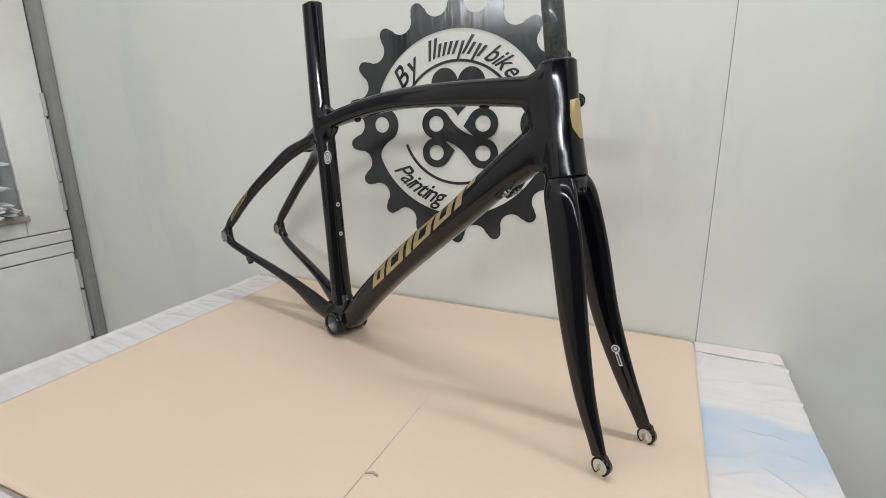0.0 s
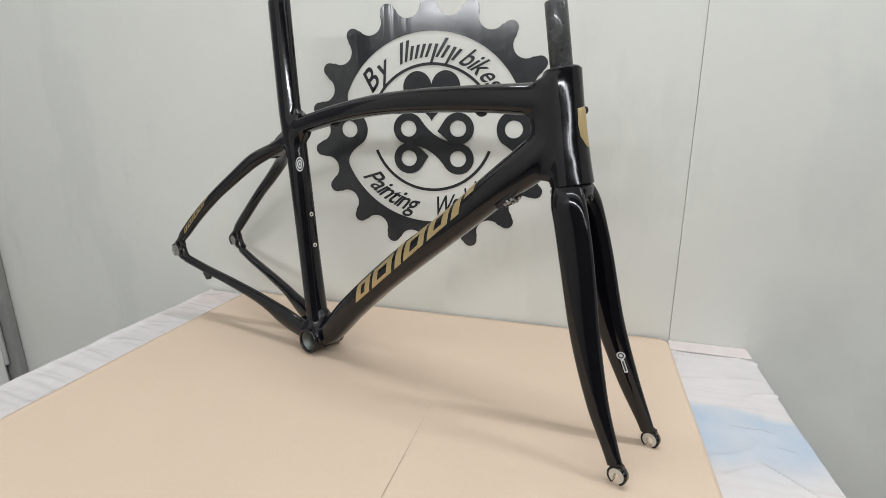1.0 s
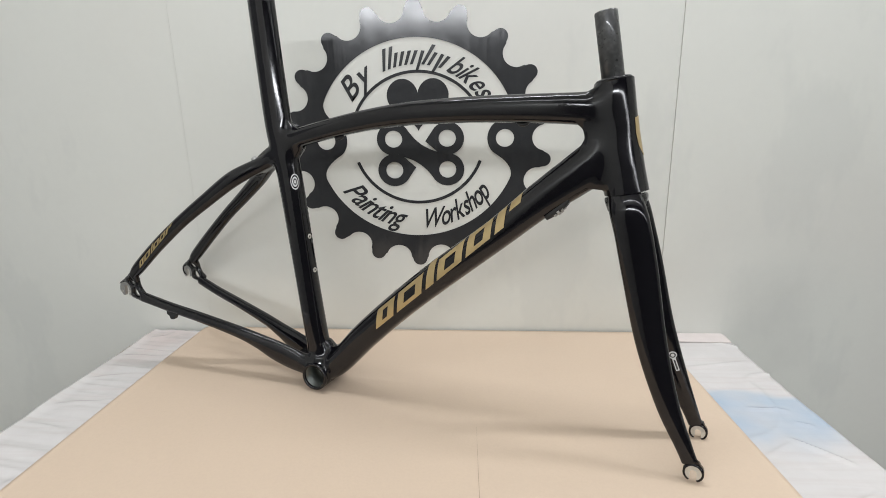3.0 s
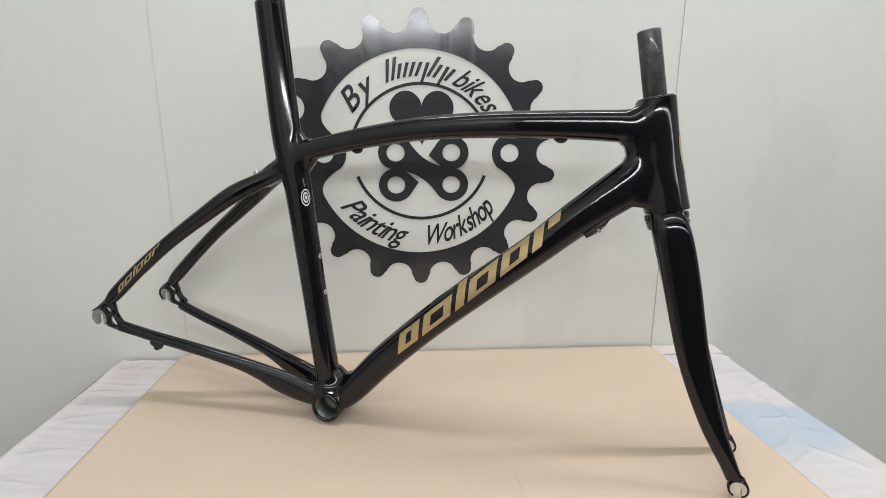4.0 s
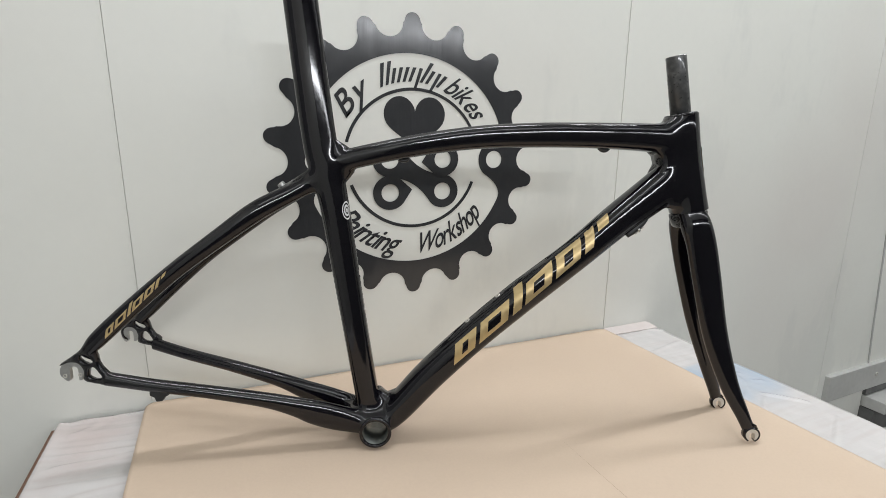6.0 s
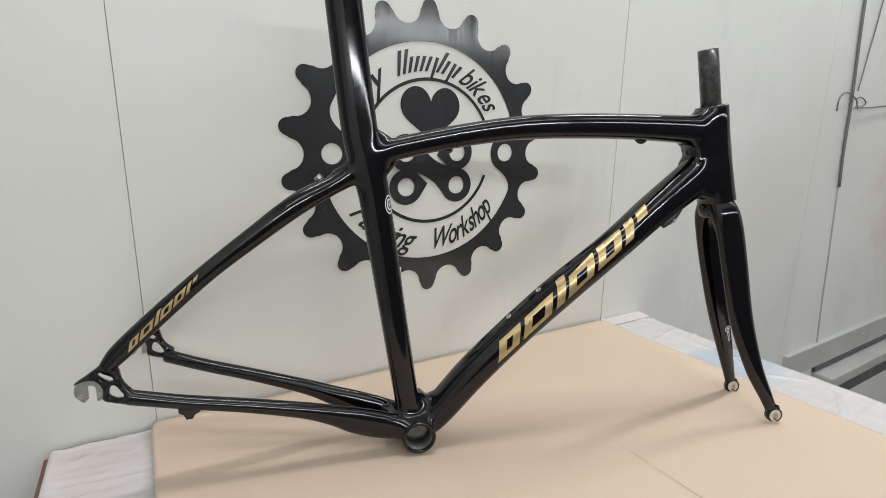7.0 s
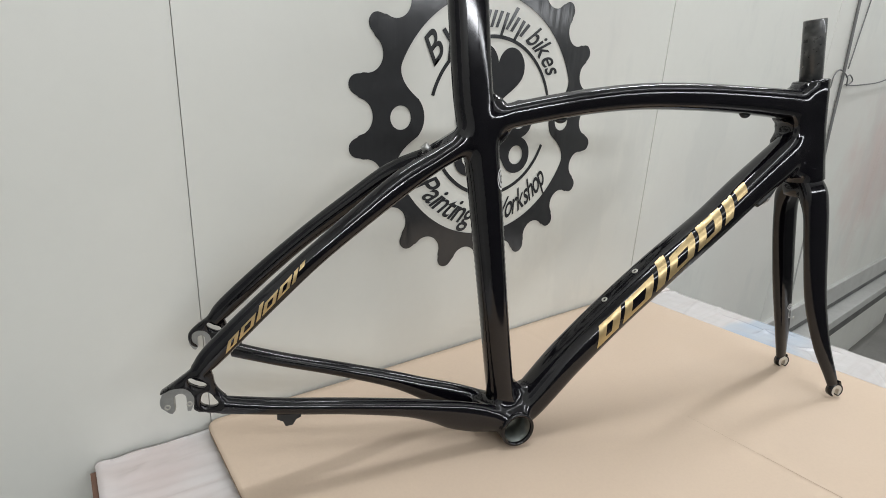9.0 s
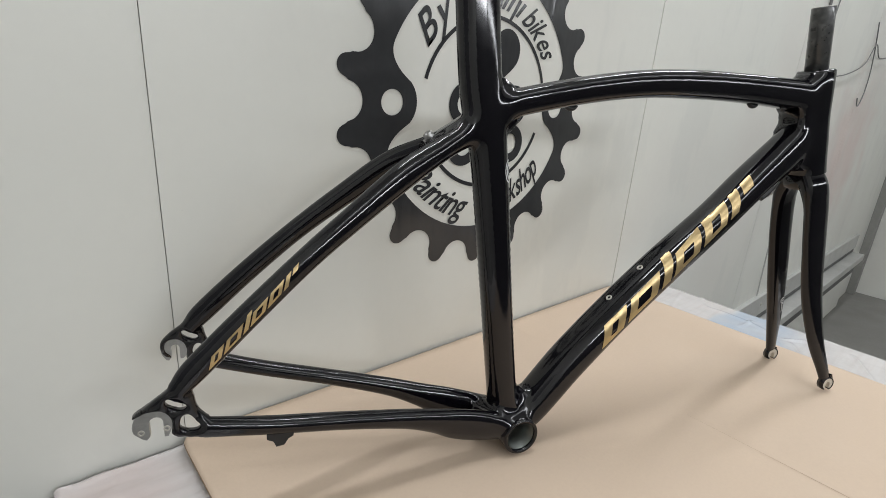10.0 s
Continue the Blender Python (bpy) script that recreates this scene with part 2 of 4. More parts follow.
def smooth_line(pts, per=8):
    """Catmull-Rom through rows of any width."""
    p = [np.array(q, float) for q in pts]
    p = [2 * p[0] - p[1]] + p + [2 * p[-1] - p[-2]]
    out = []
    for i in range(1, len(p) - 2):
        for k in range(per):
            t = k / per
            out.append(0.5 * (2 * p[i] + (p[i + 1] - p[i - 1]) * t + (2 * p[i - 1] - 5 * p[i] + 4 * p[i + 1] - p[i + 2]) * t * t + (3 * p[i] - p[i - 1] - 3 * p[i + 1] + p[i + 2]) * t ** 3))
    out.append(p[-2])
    return out


def sweep(bm, rows, seg=20, per=8, power=2.0, across=(0, 1, 0)):
    """A closed tube through rows (x, y, z, half height, half width); power above 2 squares the section."""
    line = smooth_line(rows, per)
    rings = []
    for i, r in enumerate(line):
        a, b = line[max(0, i - 1)], line[min(len(line) - 1, i + 1)]
        t = Vector(b[:3] - a[:3]).normalized()
        wide = Vector(across)
        wide = (wide - t * wide.dot(t)).normalized()
        high = t.cross(wide)
        ring = []
        for k in range(seg):
            f = 2 * math.pi * k / seg
            c, s = math.cos(f), math.sin(f)
            c = math.copysign(abs(c) ** (2 / power), c)
            s = math.copysign(abs(s) ** (2 / power), s)
            ring.append(bm.verts.new(Vector(r[:3]) + high * (r[3] * c) + wide * (r[4] * s)))
        rings.append(ring)
    for a, b in zip(rings, rings[1:]):
        for k in range(seg):
            bm.faces.new((a[k], a[(k + 1) % seg], b[(k + 1) % seg], b[k]))
    bm.faces.new(rings[0])
    bm.faces.new(rings[-1][::-1])
    return line


def wire(bm, pts, r, seg=8, per=6):
    sweep(bm, [(*p, r, r) for p in pts], seg, per, 2.0, (0.13, 0.92, 0.37))


def lathe(bm, m, profile, seg=32, closed=True):
    """Turns (radius, height) rows about the z axis of m."""
    rings = [[bm.verts.new(m @ Vector((r * math.cos(2 * math.pi * k / seg), r * math.sin(2 * math.pi * k / seg), h))) for k in range(seg)] for r, h in profile]
    pairs = list(zip(rings, rings[1:] + rings[:1] if closed else rings[1:]))
    for a, b in pairs:
        for k in range(seg):
            bm.faces.new((a[k], a[(k + 1) % seg], b[(k + 1) % seg], b[k]))
    return bm


def slab(bm, outline, lo, hi, place):
    """Extrudes a flat outline (p, q) between two depths; place(p, q, depth) gives the point."""
    a = [bm.verts.new(place(p, q, lo)) for p, q in outline]
    b = [bm.verts.new(place(p, q, hi)) for p, q in outline]
    n = len(a)
    bm.faces.new(a)
    bm.faces.new(b[::-1])
    for k in range(n):
        bm.faces.new((a[k], b[k], b[(k + 1) % n], a[(k + 1) % n]))
    return bm


def flat(bm, loops, place, thick=0.0):
    """Fills an outline with holes, flat, and gives it a thickness towards place's depth."""
    es = []
    for loop in loops:
        vs = [bm.verts.new(place(p, q, 0.0)) for p, q in loop]
        es += [bm.edges.new((vs[k], vs[(k + 1) % len(vs)])) for k in range(len(vs))]
    r = bmesh.ops.triangle_fill(bm, use_beauty=True, use_dissolve=False, edges=es)
    if thick:
        fs = [f for f in r["geom"] if isinstance(f, bmesh.types.BMFace)]
        ex = bmesh.ops.extrude_face_region(bm, geom=fs)
        off = Vector(place(0, 0, thick)) - Vector(place(0, 0, 0))
        for v in ex["geom"]:
            if isinstance(v, bmesh.types.BMVert):
                v.co += off
    return bm


def disc(r, cx=0.0, cy=0.0, n=40):
    return [(cx + r * math.cos(2 * math.pi * k / n), cy + r * math.sin(2 * math.pi * k / n)) for k in range(n)]


# ---- the room ----
X0, X1, Y0, FLOOR_Z, CEIL_Z = -1.212, 4.36, -3.40, -0.85, 2.22

tagged(part("floor", boxed(X0 - 0.1, X1 + 0.1, Y0 - 0.1, 0.1, FLOOR_Z - 0.08, FLOOR_Z), FLOOR), "grey worn concrete floor of the spray booth", "floor", kind="structure")
tagged(part("ceiling", boxed(X0 - 0.1, X1 + 0.1, Y0 - 0.1, 0.1, CEIL_Z, CEIL_Z + 0.06), CEIL), "plain white painted ceiling over the booth", "ceiling", kind="structure")
wall_north = tagged(part("wall_north", boxed(X0, X1, 0.012, 0.08, FLOOR_Z, CEIL_Z), SEAM), "off-white sandwich panel wall with thin dark joints", "wall", kind="structure")
# each panel stands a little proud of the one before it
EDGES = [X0, -0.284, 0.692, 1.668, 2.644, 3.620, X1]
PROUD = [0.0, 0.0010, 0.0024, 0.0032, 0.0036, 0.0036]
for a, b, proud in zip(EDGES, EDGES[1:], PROUD):
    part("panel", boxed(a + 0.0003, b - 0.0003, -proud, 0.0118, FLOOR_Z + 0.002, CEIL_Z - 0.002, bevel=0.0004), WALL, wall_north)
# Unseen wall, added to close the room; its dark grey deepens the lacquer's reflections.
tagged(part("wall_south", boxed(X0, X1, Y0 - 0.08, Y0, FLOOR_Z, CEIL_Z), UNSEEN_WALL), "unseen dark grey wall added behind the camera to close the room", "wall", kind="structure")
tagged(part("wall_east", boxed(X1, X1 + 0.08, Y0 - 0.08, 0.08, FLOOR_Z, CEIL_Z), WALL), "off-white end wall far behind the table", "wall", kind="structure")
wall_west = tagged(part("wall_west", boxed(X0 - 0.08, X0, Y0 - 0.08, 0.08, FLOOR_Z, CEIL_Z), WALL), "off-white side wall with a booth door", "wall", kind="structure")

# ---- table ----
TX0, TX1, TY0 = -0.42, 0.832, -0.775


def top_z(x):
    return 0.0113 - 0.0130 * x


# ---- bicycle frame: u forwards, v to the drive side, w up ----
AX = Vector((0.9454, -0.3259, 0.0))
UP = (Vector((0.3259, 0.9454, 0)) * 0.055 + Vector((0, 0, 1))).normalized()
FAR = UP.cross(AX)
BIKE = Matrix.Translation((0.0371, -0.236, 0.0)) @ Matrix((AX, FAR, UP)).transposed().to_4x4()


def P(u, w, v=0.0):
    return Vector((u, -v, w))


bike = empty("bicycle_frame", BIKE, "glossy black carbon road bicycle frame with fork standing on cardboard", "bicycle frame")

TUBES = {
    "seat_tube": [((-0.0875, 0.642, 0, 0.0225, 0.0150), (-0.0770, 0.533, 0, 0.0228, 0.0150), (-0.0665, 0.440, 0, 0.0230, 0.0155), (-0.0525, 0.375, 0, 0.0205, 0.0165), (-0.0300, 0.213, 0, 0.0180, 0.0180), (-0.0100, 0.075, 0, 0.0172, 0.0205), (0.0, 0.040, 0, 0.0170, 0.0230))],
    "top_tube": [((-0.055, 0.418, 0, 0.0150, 0.0140), (-0.020, 0.4305, 0, 0.0145, 0.0150), (0.070, 0.4490, 0, 0.0150, 0.0170), (0.152, 0.4600, 0, 0.0160, 0.0180), (0.234, 0.4640, 0, 0.0172, 0.0185), (0.310, 0.4645, 0, 0.0180, 0.0190), (0.383, 0.4630, 0, 0.0195, 0.0195), (0.450, 0.4600, 0, 0.0220, 0.0200))],
    "down_tube": [((0.000, 0.035, 0, 0.0190, 0.0250), (0.030, 0.0515, 0, 0.0208, 0.0252), (0.085, 0.1092, 0, 0.0226, 0.0255), (0.150, 0.1690, 0, 0.0228, 0.0255), (0.220, 0.2270, 0, 0.0232, 0.0255), (0.302, 0.2905, 0, 0.0222, 0.0245), (0.362, 0.3410, 0, 0.0242, 0.0235), (0.422, 0.3870, 0, 0.0275, 0.0215), (0.458, 0.4200, 0, 0.0260, 0.0190))],
    "head_tube": [((0.4490, 0.4955, 0, 0.0240, 0.0225), (0.4600, 0.4300, 0, 0.0238, 0.0225), (0.4680, 0.3850, 0, 0.0258, 0.0248), (0.4735, 0.3560, 0, 0.0275, 0.0265))],
    "chainstay": [((-0.341, 0.1440, s * 0.0645, 0.0092, 0.0076), (-0.318, 0.1372, s * 0.0605, 0.0088, 0.0082), (-0.283, 0.1275, s * 0.0550, 0.0086, 0.0088), (-0.220, 0.1120, s * 0.0455, 0.0090, 0.0092), (-0.152, 0.0930, s * 0.0355, 0.0108, 0.0095), (-0.113, 0.0785, s * 0.0295, 0.0142, 0.0098), (-0.085, 0.0665, s * 0.0260, 0.0185, 0.0100), (-0.056, 0.0560, s * 0.0230, 0.0195, 0.0105), (-0.030, 0.0480, s * 0.0215, 0.0175, 0.0105), (0.0, 0.0400, s * 0.0200, 0.0150, 0.0100)) for s in (1, -1)],
    "seatstay": [tuple((u, w, s * (near if s > 0 else far), a, b) for u, w, near, far, a, b in (
        (-0.360, 0.1850, 0.0655, 0.0655, 0.0085, 0.0074), (-0.345, 0.2010, 0.0635, 0.0650, 0.0110, 0.0088), (-0.300, 0.2430, 0.0575, 0.0625, 0.0110, 0.0095),
        (-0.250, 0.2860, 0.0480, 0.0580, 0.0108, 0.0098), (-0.200, 0.3240, 0.0370, 0.0525, 0.0120, 0.0100), (-0.150, 0.3600, 0.0255, 0.0415, 0.0135, 0.0100),
        (-0.105, 0.3838, 0.0105, 0.0180, 0.0120, 0.0088), (-0.072, 0.4000, 0.0050, 0.0065, 0.0122, 0.0080), (-0.050, 0.4080, 0.0040, 0.0040, 0.0110, 0.0070))) for s in (1, -1)],
}
POWER = {"down_tube": 2.4, "top_tube": 2.8, "seat_tube": 2.3}


def tube_rows(rows):
    return [(u, -v, w, a, b) for u, w, v, a, b in rows]


SOFTEN = 44


def eased_normals(me, no, times):
    """The skin's normals, each averaged with its neighbours'."""
    ends = np.zeros(len(me.edges) * 2, int)
    me.edges.foreach_get("vertices", ends)
    a, b = ends[0::2], ends[1::2]
    for _ in range(times):
        near = no.copy()
        for c in range(3):
            near[:, c] += np.bincount(a, no[b, c], len(no)) + np.bincount(b, no[a, c], len(no))
        no = near / np.maximum(np.linalg.norm(near, axis=1, keepdims=True), 1e-9)
    return no


def tube_cloud(rows, power, seg=72, per=20):
    """Points and outward normals of one tube's own surface, as a search tree."""
    line = np.array(smooth_line(rows, per))
    along = np.gradient(line[:, :3], axis=0)
    along /= np.linalg.norm(along, axis=1, keepdims=True)
    wide = np.array((0.0, 1.0, 0.0)) - along * along[:, 1:2]
    wide /= np.linalg.norm(wide, axis=1, keepdims=True)
    high = np.cross(along, wide)
    f = 2 * np.pi * np.arange(seg) / seg
    c, s = np.cos(f), np.sin(f)
    c, s = np.sign(c) * abs(c) ** (2 / power), np.sign(s) * abs(s) ** (2 / power)
    pts = line[:, None, :3] + high[:, None] * (line[:, 3, None] * c)[..., None] + wide[:, None] * (line[:, 4, None] * s)[..., None]
    nor = np.cross(np.roll(pts, -1, 1) - np.roll(pts, 1, 1), np.gradient(pts, axis=0))
    out = pts - line[:, None, :3]
    nor *= np.sign((nor * out).sum(-1, keepdims=True))
    nor /= np.maximum(np.linalg.norm(nor, axis=-1, keepdims=True), 1e-9)
    pts, nor = pts[1:-1].reshape(-1, 3), nor[1:-1].reshape(-1, 3)
    tree = KDTree(len(pts))
    for k, p in enumerate(pts):
        tree.insert(p, k)
    tree.balance()
    return tree, pts, nor


def true_tubes(co, no, clouds):
    """Lays the skin on each tube's own surface, and leaves the joints between tubes as they flow."""
    for k in range(len(co)):
        p = Vector(co[k])
        first = second = 1.0
        own = None
        for cloud in clouds:
            _, _, d = cloud[0].find(p)
            if d < first:
                first, second, own = d, first, cloud
            elif d < second:
                second = d
        w = min(1.0, max(0.0, (0.0042 - first) / 0.0020)) * min(1.0, max(0.0, (second - 0.0070) / 0.0150))
        if w <= 0:
            continue
        mean, total, off = np.zeros(3), 0.0, 0.0
        for q, j, d in own[0].find_n(p, 4):
            g = 1.0 / (d + 0.0003)
            mean += own[2][j] * g
            off += g * float(np.dot(own[1][j] - co[k], own[2][j]))
            total += g
        mean /= np.linalg.norm(mean)
        co[k] += mean * (off / total) * w
        mixed = no[k] * (1 - w) + mean * w
        no[k] = mixed / np.linalg.norm(mixed)


# rear dropouts: black plates with two windows and a bare aluminium axle slot open downwards
def eased(loop, times=2):
    """The loop with its corners cut."""
    for _ in range(times):
        cut = []
        for a, b in zip(loop, loop[1:] + loop[:1]):
            cut += [(0.75 * a[0] + 0.25 * b[0], 0.75 * a[1] + 0.25 * b[1]), (0.25 * a[0] + 0.75 * b[0], 0.25 * a[1] + 0.75 * b[1])]
        loop = cut
    return loop


ARM = [(-0.384, 0.1750), (-0.372, 0.1835), (-0.360, 0.1935), (-0.350, 0.1940), (-0.3485, 0.1830), (-0.3480, 0.1710), (-0.3440, 0.1610), (-0.3370, 0.1545), (-0.3310, 0.1500), (-0.3330, 0.1390), (-0.3420, 0.1375), (-0.3550, 0.1400), (-0.3690, 0.1445), (-0.3672, 0.1500), (-0.3665, 0.1580), (-0.3685, 0.1645), (-0.3725, 0.1685), (-0.3790, 0.1700)]
POINT = [(-0.3860, 0.1690), (-0.3930, 0.1650), (-0.3975, 0.1665)]
HOOK = [(-0.3850, 0.1685), (-0.3875, 0.1610), (-0.3860, 0.1545), (-0.3810, 0.1525), (-0.3800, 0.1480), (-0.3870, 0.1495), (-0.3920, 0.1580), (-0.3915, 0.1670)]
SLOTS = [[(-0.3725, 0.1785), (-0.3670, 0.1795), (-0.3640, 0.1750), (-0.3550, 0.1730), (-0.3535, 0.1690), (-0.3580, 0.1655), (-0.3645, 0.1695), (-0.3690, 0.1715)], [(-0.3580, 0.1625), (-0.3535, 0.1630), (-0.3505, 0.1585), (-0.3470, 0.1515), (-0.3405, 0.1455), (-0.3520, 0.1455), (-0.3620, 0.1490), (-0.3605, 0.1570)]]


def solid(bm, loops, place, lo, hi):
    """A closed plate with holes between two depths."""
    for depth in (lo, hi):
        rings = [[bm.verts.new(place(p, q, depth)) for p, q in loop] for loop in loops]
        es = [bm.edges.new((r[k], r[(k + 1) % len(r)])) for r in rings for k in range(len(r))]
        bmesh.ops.triangle_fill(bm, use_beauty=True, use_dissolve=False, edges=es)
        if depth == lo:
            first = rings
    for low, high in zip(first, rings):
        for k in range(len(low)):
            j = (k + 1) % len(low)
            bm.faces.new((low[k], low[j], high[j], high[k]))


body = bmesh.new()
samples = []
for s in (1, -1):
    shift = (0.0, 0.0) if s > 0 else (0.0015, 0.0025)
    solid(body, [eased(ARM + (POINT if s > 0 else HOOK), 2)] + [eased(h, 2) for h in SLOTS], lambda p, q, d: Vector((p + shift[0], -s * d, q + shift[1])), 0.0616, 0.0714)
for kind, sets in TUBES.items():
    for i, rows in enumerate(sets):
        line = sweep(body, [(*r[:3], r[3] + 0.0008, r[4] + 0.0008) for r in tube_rows(rows)], 24, 8, POWER.get(kind, 2.0))
        for r in line:
            samples.append((kind, i, r))
SIDE = lambda u, w, d: Vector((u, d, w))
# solid web where the top and down tubes run into the head tube
slab(body, [(0.404, 0.446), (0.4165, 0.436), (0.4195, 0.424), (0.412, 0.410), (0.402, 0.372), (0.416, 0.362), (0.440, 0.360), (0.470, 0.358), (0.455, 0.490), (0.436, 0.4895), (0.418, 0.481)], -0.0190, 0.0190, SIDE)
# yoke behind the bottom bracket
slab(body, [(-0.045, 0.066), (0.0, 0.060), (0.004, 0.036), (-0.016, 0.030), (-0.046, 0.038)], -0.024, 0.024, SIDE)
# web below the seat mast, and the stay wishbone
slab(body, [(-0.130, 0.3860), (-0.086, 0.4130), (-0.058, 0.4240), (-0.050, 0.390), (-0.078, 0.3850), (-0.112, 0.3690), (-0.126, 0.3640)], -0.012, 0.012, SIDE)
slab(body, [(-0.045, 0.455), (-0.020, 0.440), (-0.015, 0.420), (-0.035, 0.395), (-0.060, 0.400)], -0.009, 0.009, SIDE)
slab(body, [(0.0, 0.090), (0.010, 0.088), (0.020, 0.078), (0.032, 0.086), (0.036, 0.060), (0.0, 0.05)], -0.012, 0.012, SIDE)
TURN_BB = Matrix.Translation(P(0.002, 0.0345)) @ Matrix.Rotation(math.pi / 2, 4, "X")
lathe(body, TURN_BB, [(0.0001, -0.036), (0.0235, -0.036), (0.0235, 0.036), (0.0001, 0.036)], 32)
rough = new("rough", mesh_of(body, "rough", BLACK))
mod = rough.modifiers.new("remesh", "REMESH")
mod.mode, mod.voxel_size, mod.use_smooth_shade = "VOXEL", 0.0021, True
mod = rough.modifiers.new("smooth", "SMOOTH")
mod.factor, mod.iterations = 0.5, 9
got = bpy.data.meshes.new_from_object(rough.evaluated_get(bpy.context.evaluated_depsgraph_get()))
bpy.data.objects.remove(rough)
CO = np.zeros(len(got.vertices) * 3)
got.vertices.foreach_get("co", CO)
CO = CO.reshape(-1, 3)
NO = np.zeros(len(got.vertices) * 3)
got.vertices.foreach_get("normal", NO)
NO = eased_normals(got, NO.reshape(-1, 3), SOFTEN)
true_tubes(CO, NO, [tube_cloud(tube_rows(rows), POWER.get(kind, 2.0)) for kind, sets in TUBES.items() for rows in sets])
FACES = [tuple(p.vertices) for p in got.polygons]
# each face goes to the tube that it lies on
MID = np.array([CO[list(f)].mean(0) for f in FACES])
best, owner = np.full(len(FACES), 1e9), np.zeros(len(FACES), int)
for k, (kind, i, r) in enumerate(samples):
    dist = np.linalg.norm(MID - r[:3], axis=1) / (0.5 * (r[3] + r[4]))
    hit = dist < best
    best[hit], owner[hit] = dist[hit], k
bb = np.hypot(MID[:, 0] - 0.002, MID[:, 2] - 0.0345) < 0.0250
name_of = {}
for f in range(len(FACES)):
    kind, i, _ = samples[owner[f]]
    key = ("bottom_bracket_shell", 0) if bb[f] else (kind, i)
    if MID[f][0] < -0.352:
        key = ("dropout", 0 if MID[f][1] < 0 else 1)
    name_of.setdefault(key, []).append(f)


def carved(name, faces, parent):
    """A part of the frame's skin that keeps the whole skin's smooth normals. Faces inside the bottom bracket's mouth are left out."""
    used = sorted({v for f in faces for v in FACES[f]})
    at = {v: k for k, v in enumerate(used)}
    me = bpy.data.meshes.new(name)
    me.from_pydata([CO[v] for v in used], [], [[at[v] for v in FACES[f]] for f in faces])
    me.materials.append(BLACK)
    me.polygons.foreach_set("use_smooth", [True] * len(me.polygons))
    me.update()
    me.normals_split_custom_set_from_vertices([NO[v] for v in used])
    ob = new(name, me)
    ob.parent = parent
    return ob


frame_parts = {}
for key, faces in name_of.items():
    if key[0] == "bottom_bracket_shell":
        keep = []
        for f in faces:
            m = MID[f]
            if abs(m[1]) > 0.0335 and math.hypot(m[0] - 0.002, m[2] - 0.0345) < 0.0195:
                continue
            keep.append(f)
        faces = keep
    frame_parts[key] = carved(key[0], faces, bike)
SKIN = BVHTree.FromPolygons([Vector(c) for c in CO], FACES)


def onto(tree, u, w, sign=1.0, lift=0.0006):
    """The point of a skin that (u, w) meets from the drive side (sign 1) or the far side."""
    for step in range(60):
        loc, nor, _, _ = tree.ray_cast(Vector((u, -0.2 * sign, w - 0.00015 * step)), Vector((0, sign, 0)))
        if loc is not None and -nor.y * sign > 0.34:
            return loc + nor * lift
    return None


def wrap(bm, tree, outline, rows=6, lift=0.0006, sign=1.0):
    """Lays a four-cornered patch (corners in turn) on a skin as a grid."""
    a, b, c, d = [Vector((p[0], p[1])) for p in outline]
    n, m = rows, rows
    grid = []
    for i in range(n + 1):
        line = []
        for j in range(m + 1):
            q = (a.lerp(b, j / m)).lerp(d.lerp(c, j / m), i / n)
            p = onto(tree, q.x, q.y, sign, lift)
            line.append(bm.verts.new(p) if p is not None else None)
        grid.append(line)
    for i in range(n):
        for j in range(m):
            vs = (grid[i][j], grid[i][j + 1], grid[i + 1][j + 1], grid[i + 1][j])
            if all(v is not None for v in vs):
                bm.faces.new(vs)
    return bm


# gold maker's mark as plain slanted shapes: (start, width, kind)
MARKS = [(0.000, 0.041, "ring"), (0.049, 0.055, "ring"), (0.113, 0.017, "tall"), (0.1365, 0.0505, "ring"), (0.195, 0.047, "ring"), (0.250, 0.017, "bar"), (0.274, 0.020, "block")]


def gold_marks(parent, tree, base, along, stem, size, high):
    al, st = Vector(along).normalized(), Vector(stem).normalized()

    def q(s, h):
        return Vector(base) + al * (s * size) + st * (h * high)
    k = 0.0150
    for s, wd, kind in MARKS:
        if kind == "ring":
            bits = [(s, s + k, 0.0, 1.0), (s + wd - k, s + wd, 0.0, 1.0), (s + k, s + wd - k, 0.76, 1.0), (s + k, s + wd - k, 0.0, 0.24)]
        else:
            bits = [(s, s + wd, 0.55 if kind == "block" else 0.0, 1.30 if kind == "tall" else 1.0)]
        bm = bmesh.new()
        for s0, s1, h0, h1 in bits:
            wrap(bm, tree, [q(s0, h0), q(s1, h0), q(s1, h1), q(s0, h1)], 6)
        part("gold_mark", bm, GOLD, parent, "gold painted slanted shape", smooth=True)


gold_marks(frame_parts[("down_tube", 0)], SKIN, (0.1175, 0.1315), (0.757, 0.653), (0.07, 0.998), 1.0, 0.0310)
gold_marks(frame_parts[("seatstay", 0)], SKIN, (-0.336, 0.2005), (0.715, 0.70), (0.25, 0.968), 0.35, 0.0135)

# bottom bracket mouth
shell = frame_parts[("bottom_bracket_shell", 0)]
part("bearing_cup", lathe(bmesh.new(), TURN_BB, [(0.0178, -0.0325), (0.0200, -0.0325), (0.0200, 0.0325), (0.0178, 0.0325)], 40), material("dull_alloy", (0.14, 0.15, 0.14), 0.36, metal=0.9, vary=0.4, scale=90), shell, "bare alloy bearing seat inside the shell", smooth=True)
part("shell_lip", lathe(bmesh.new(), TURN_BB, [(0.0190, 0.0300), (0.0190, 0.0362), (0.0222, 0.0366), (0.0234, 0.0350), (0.0234, 0.0300)], 40), BLACK, shell, smooth=True)
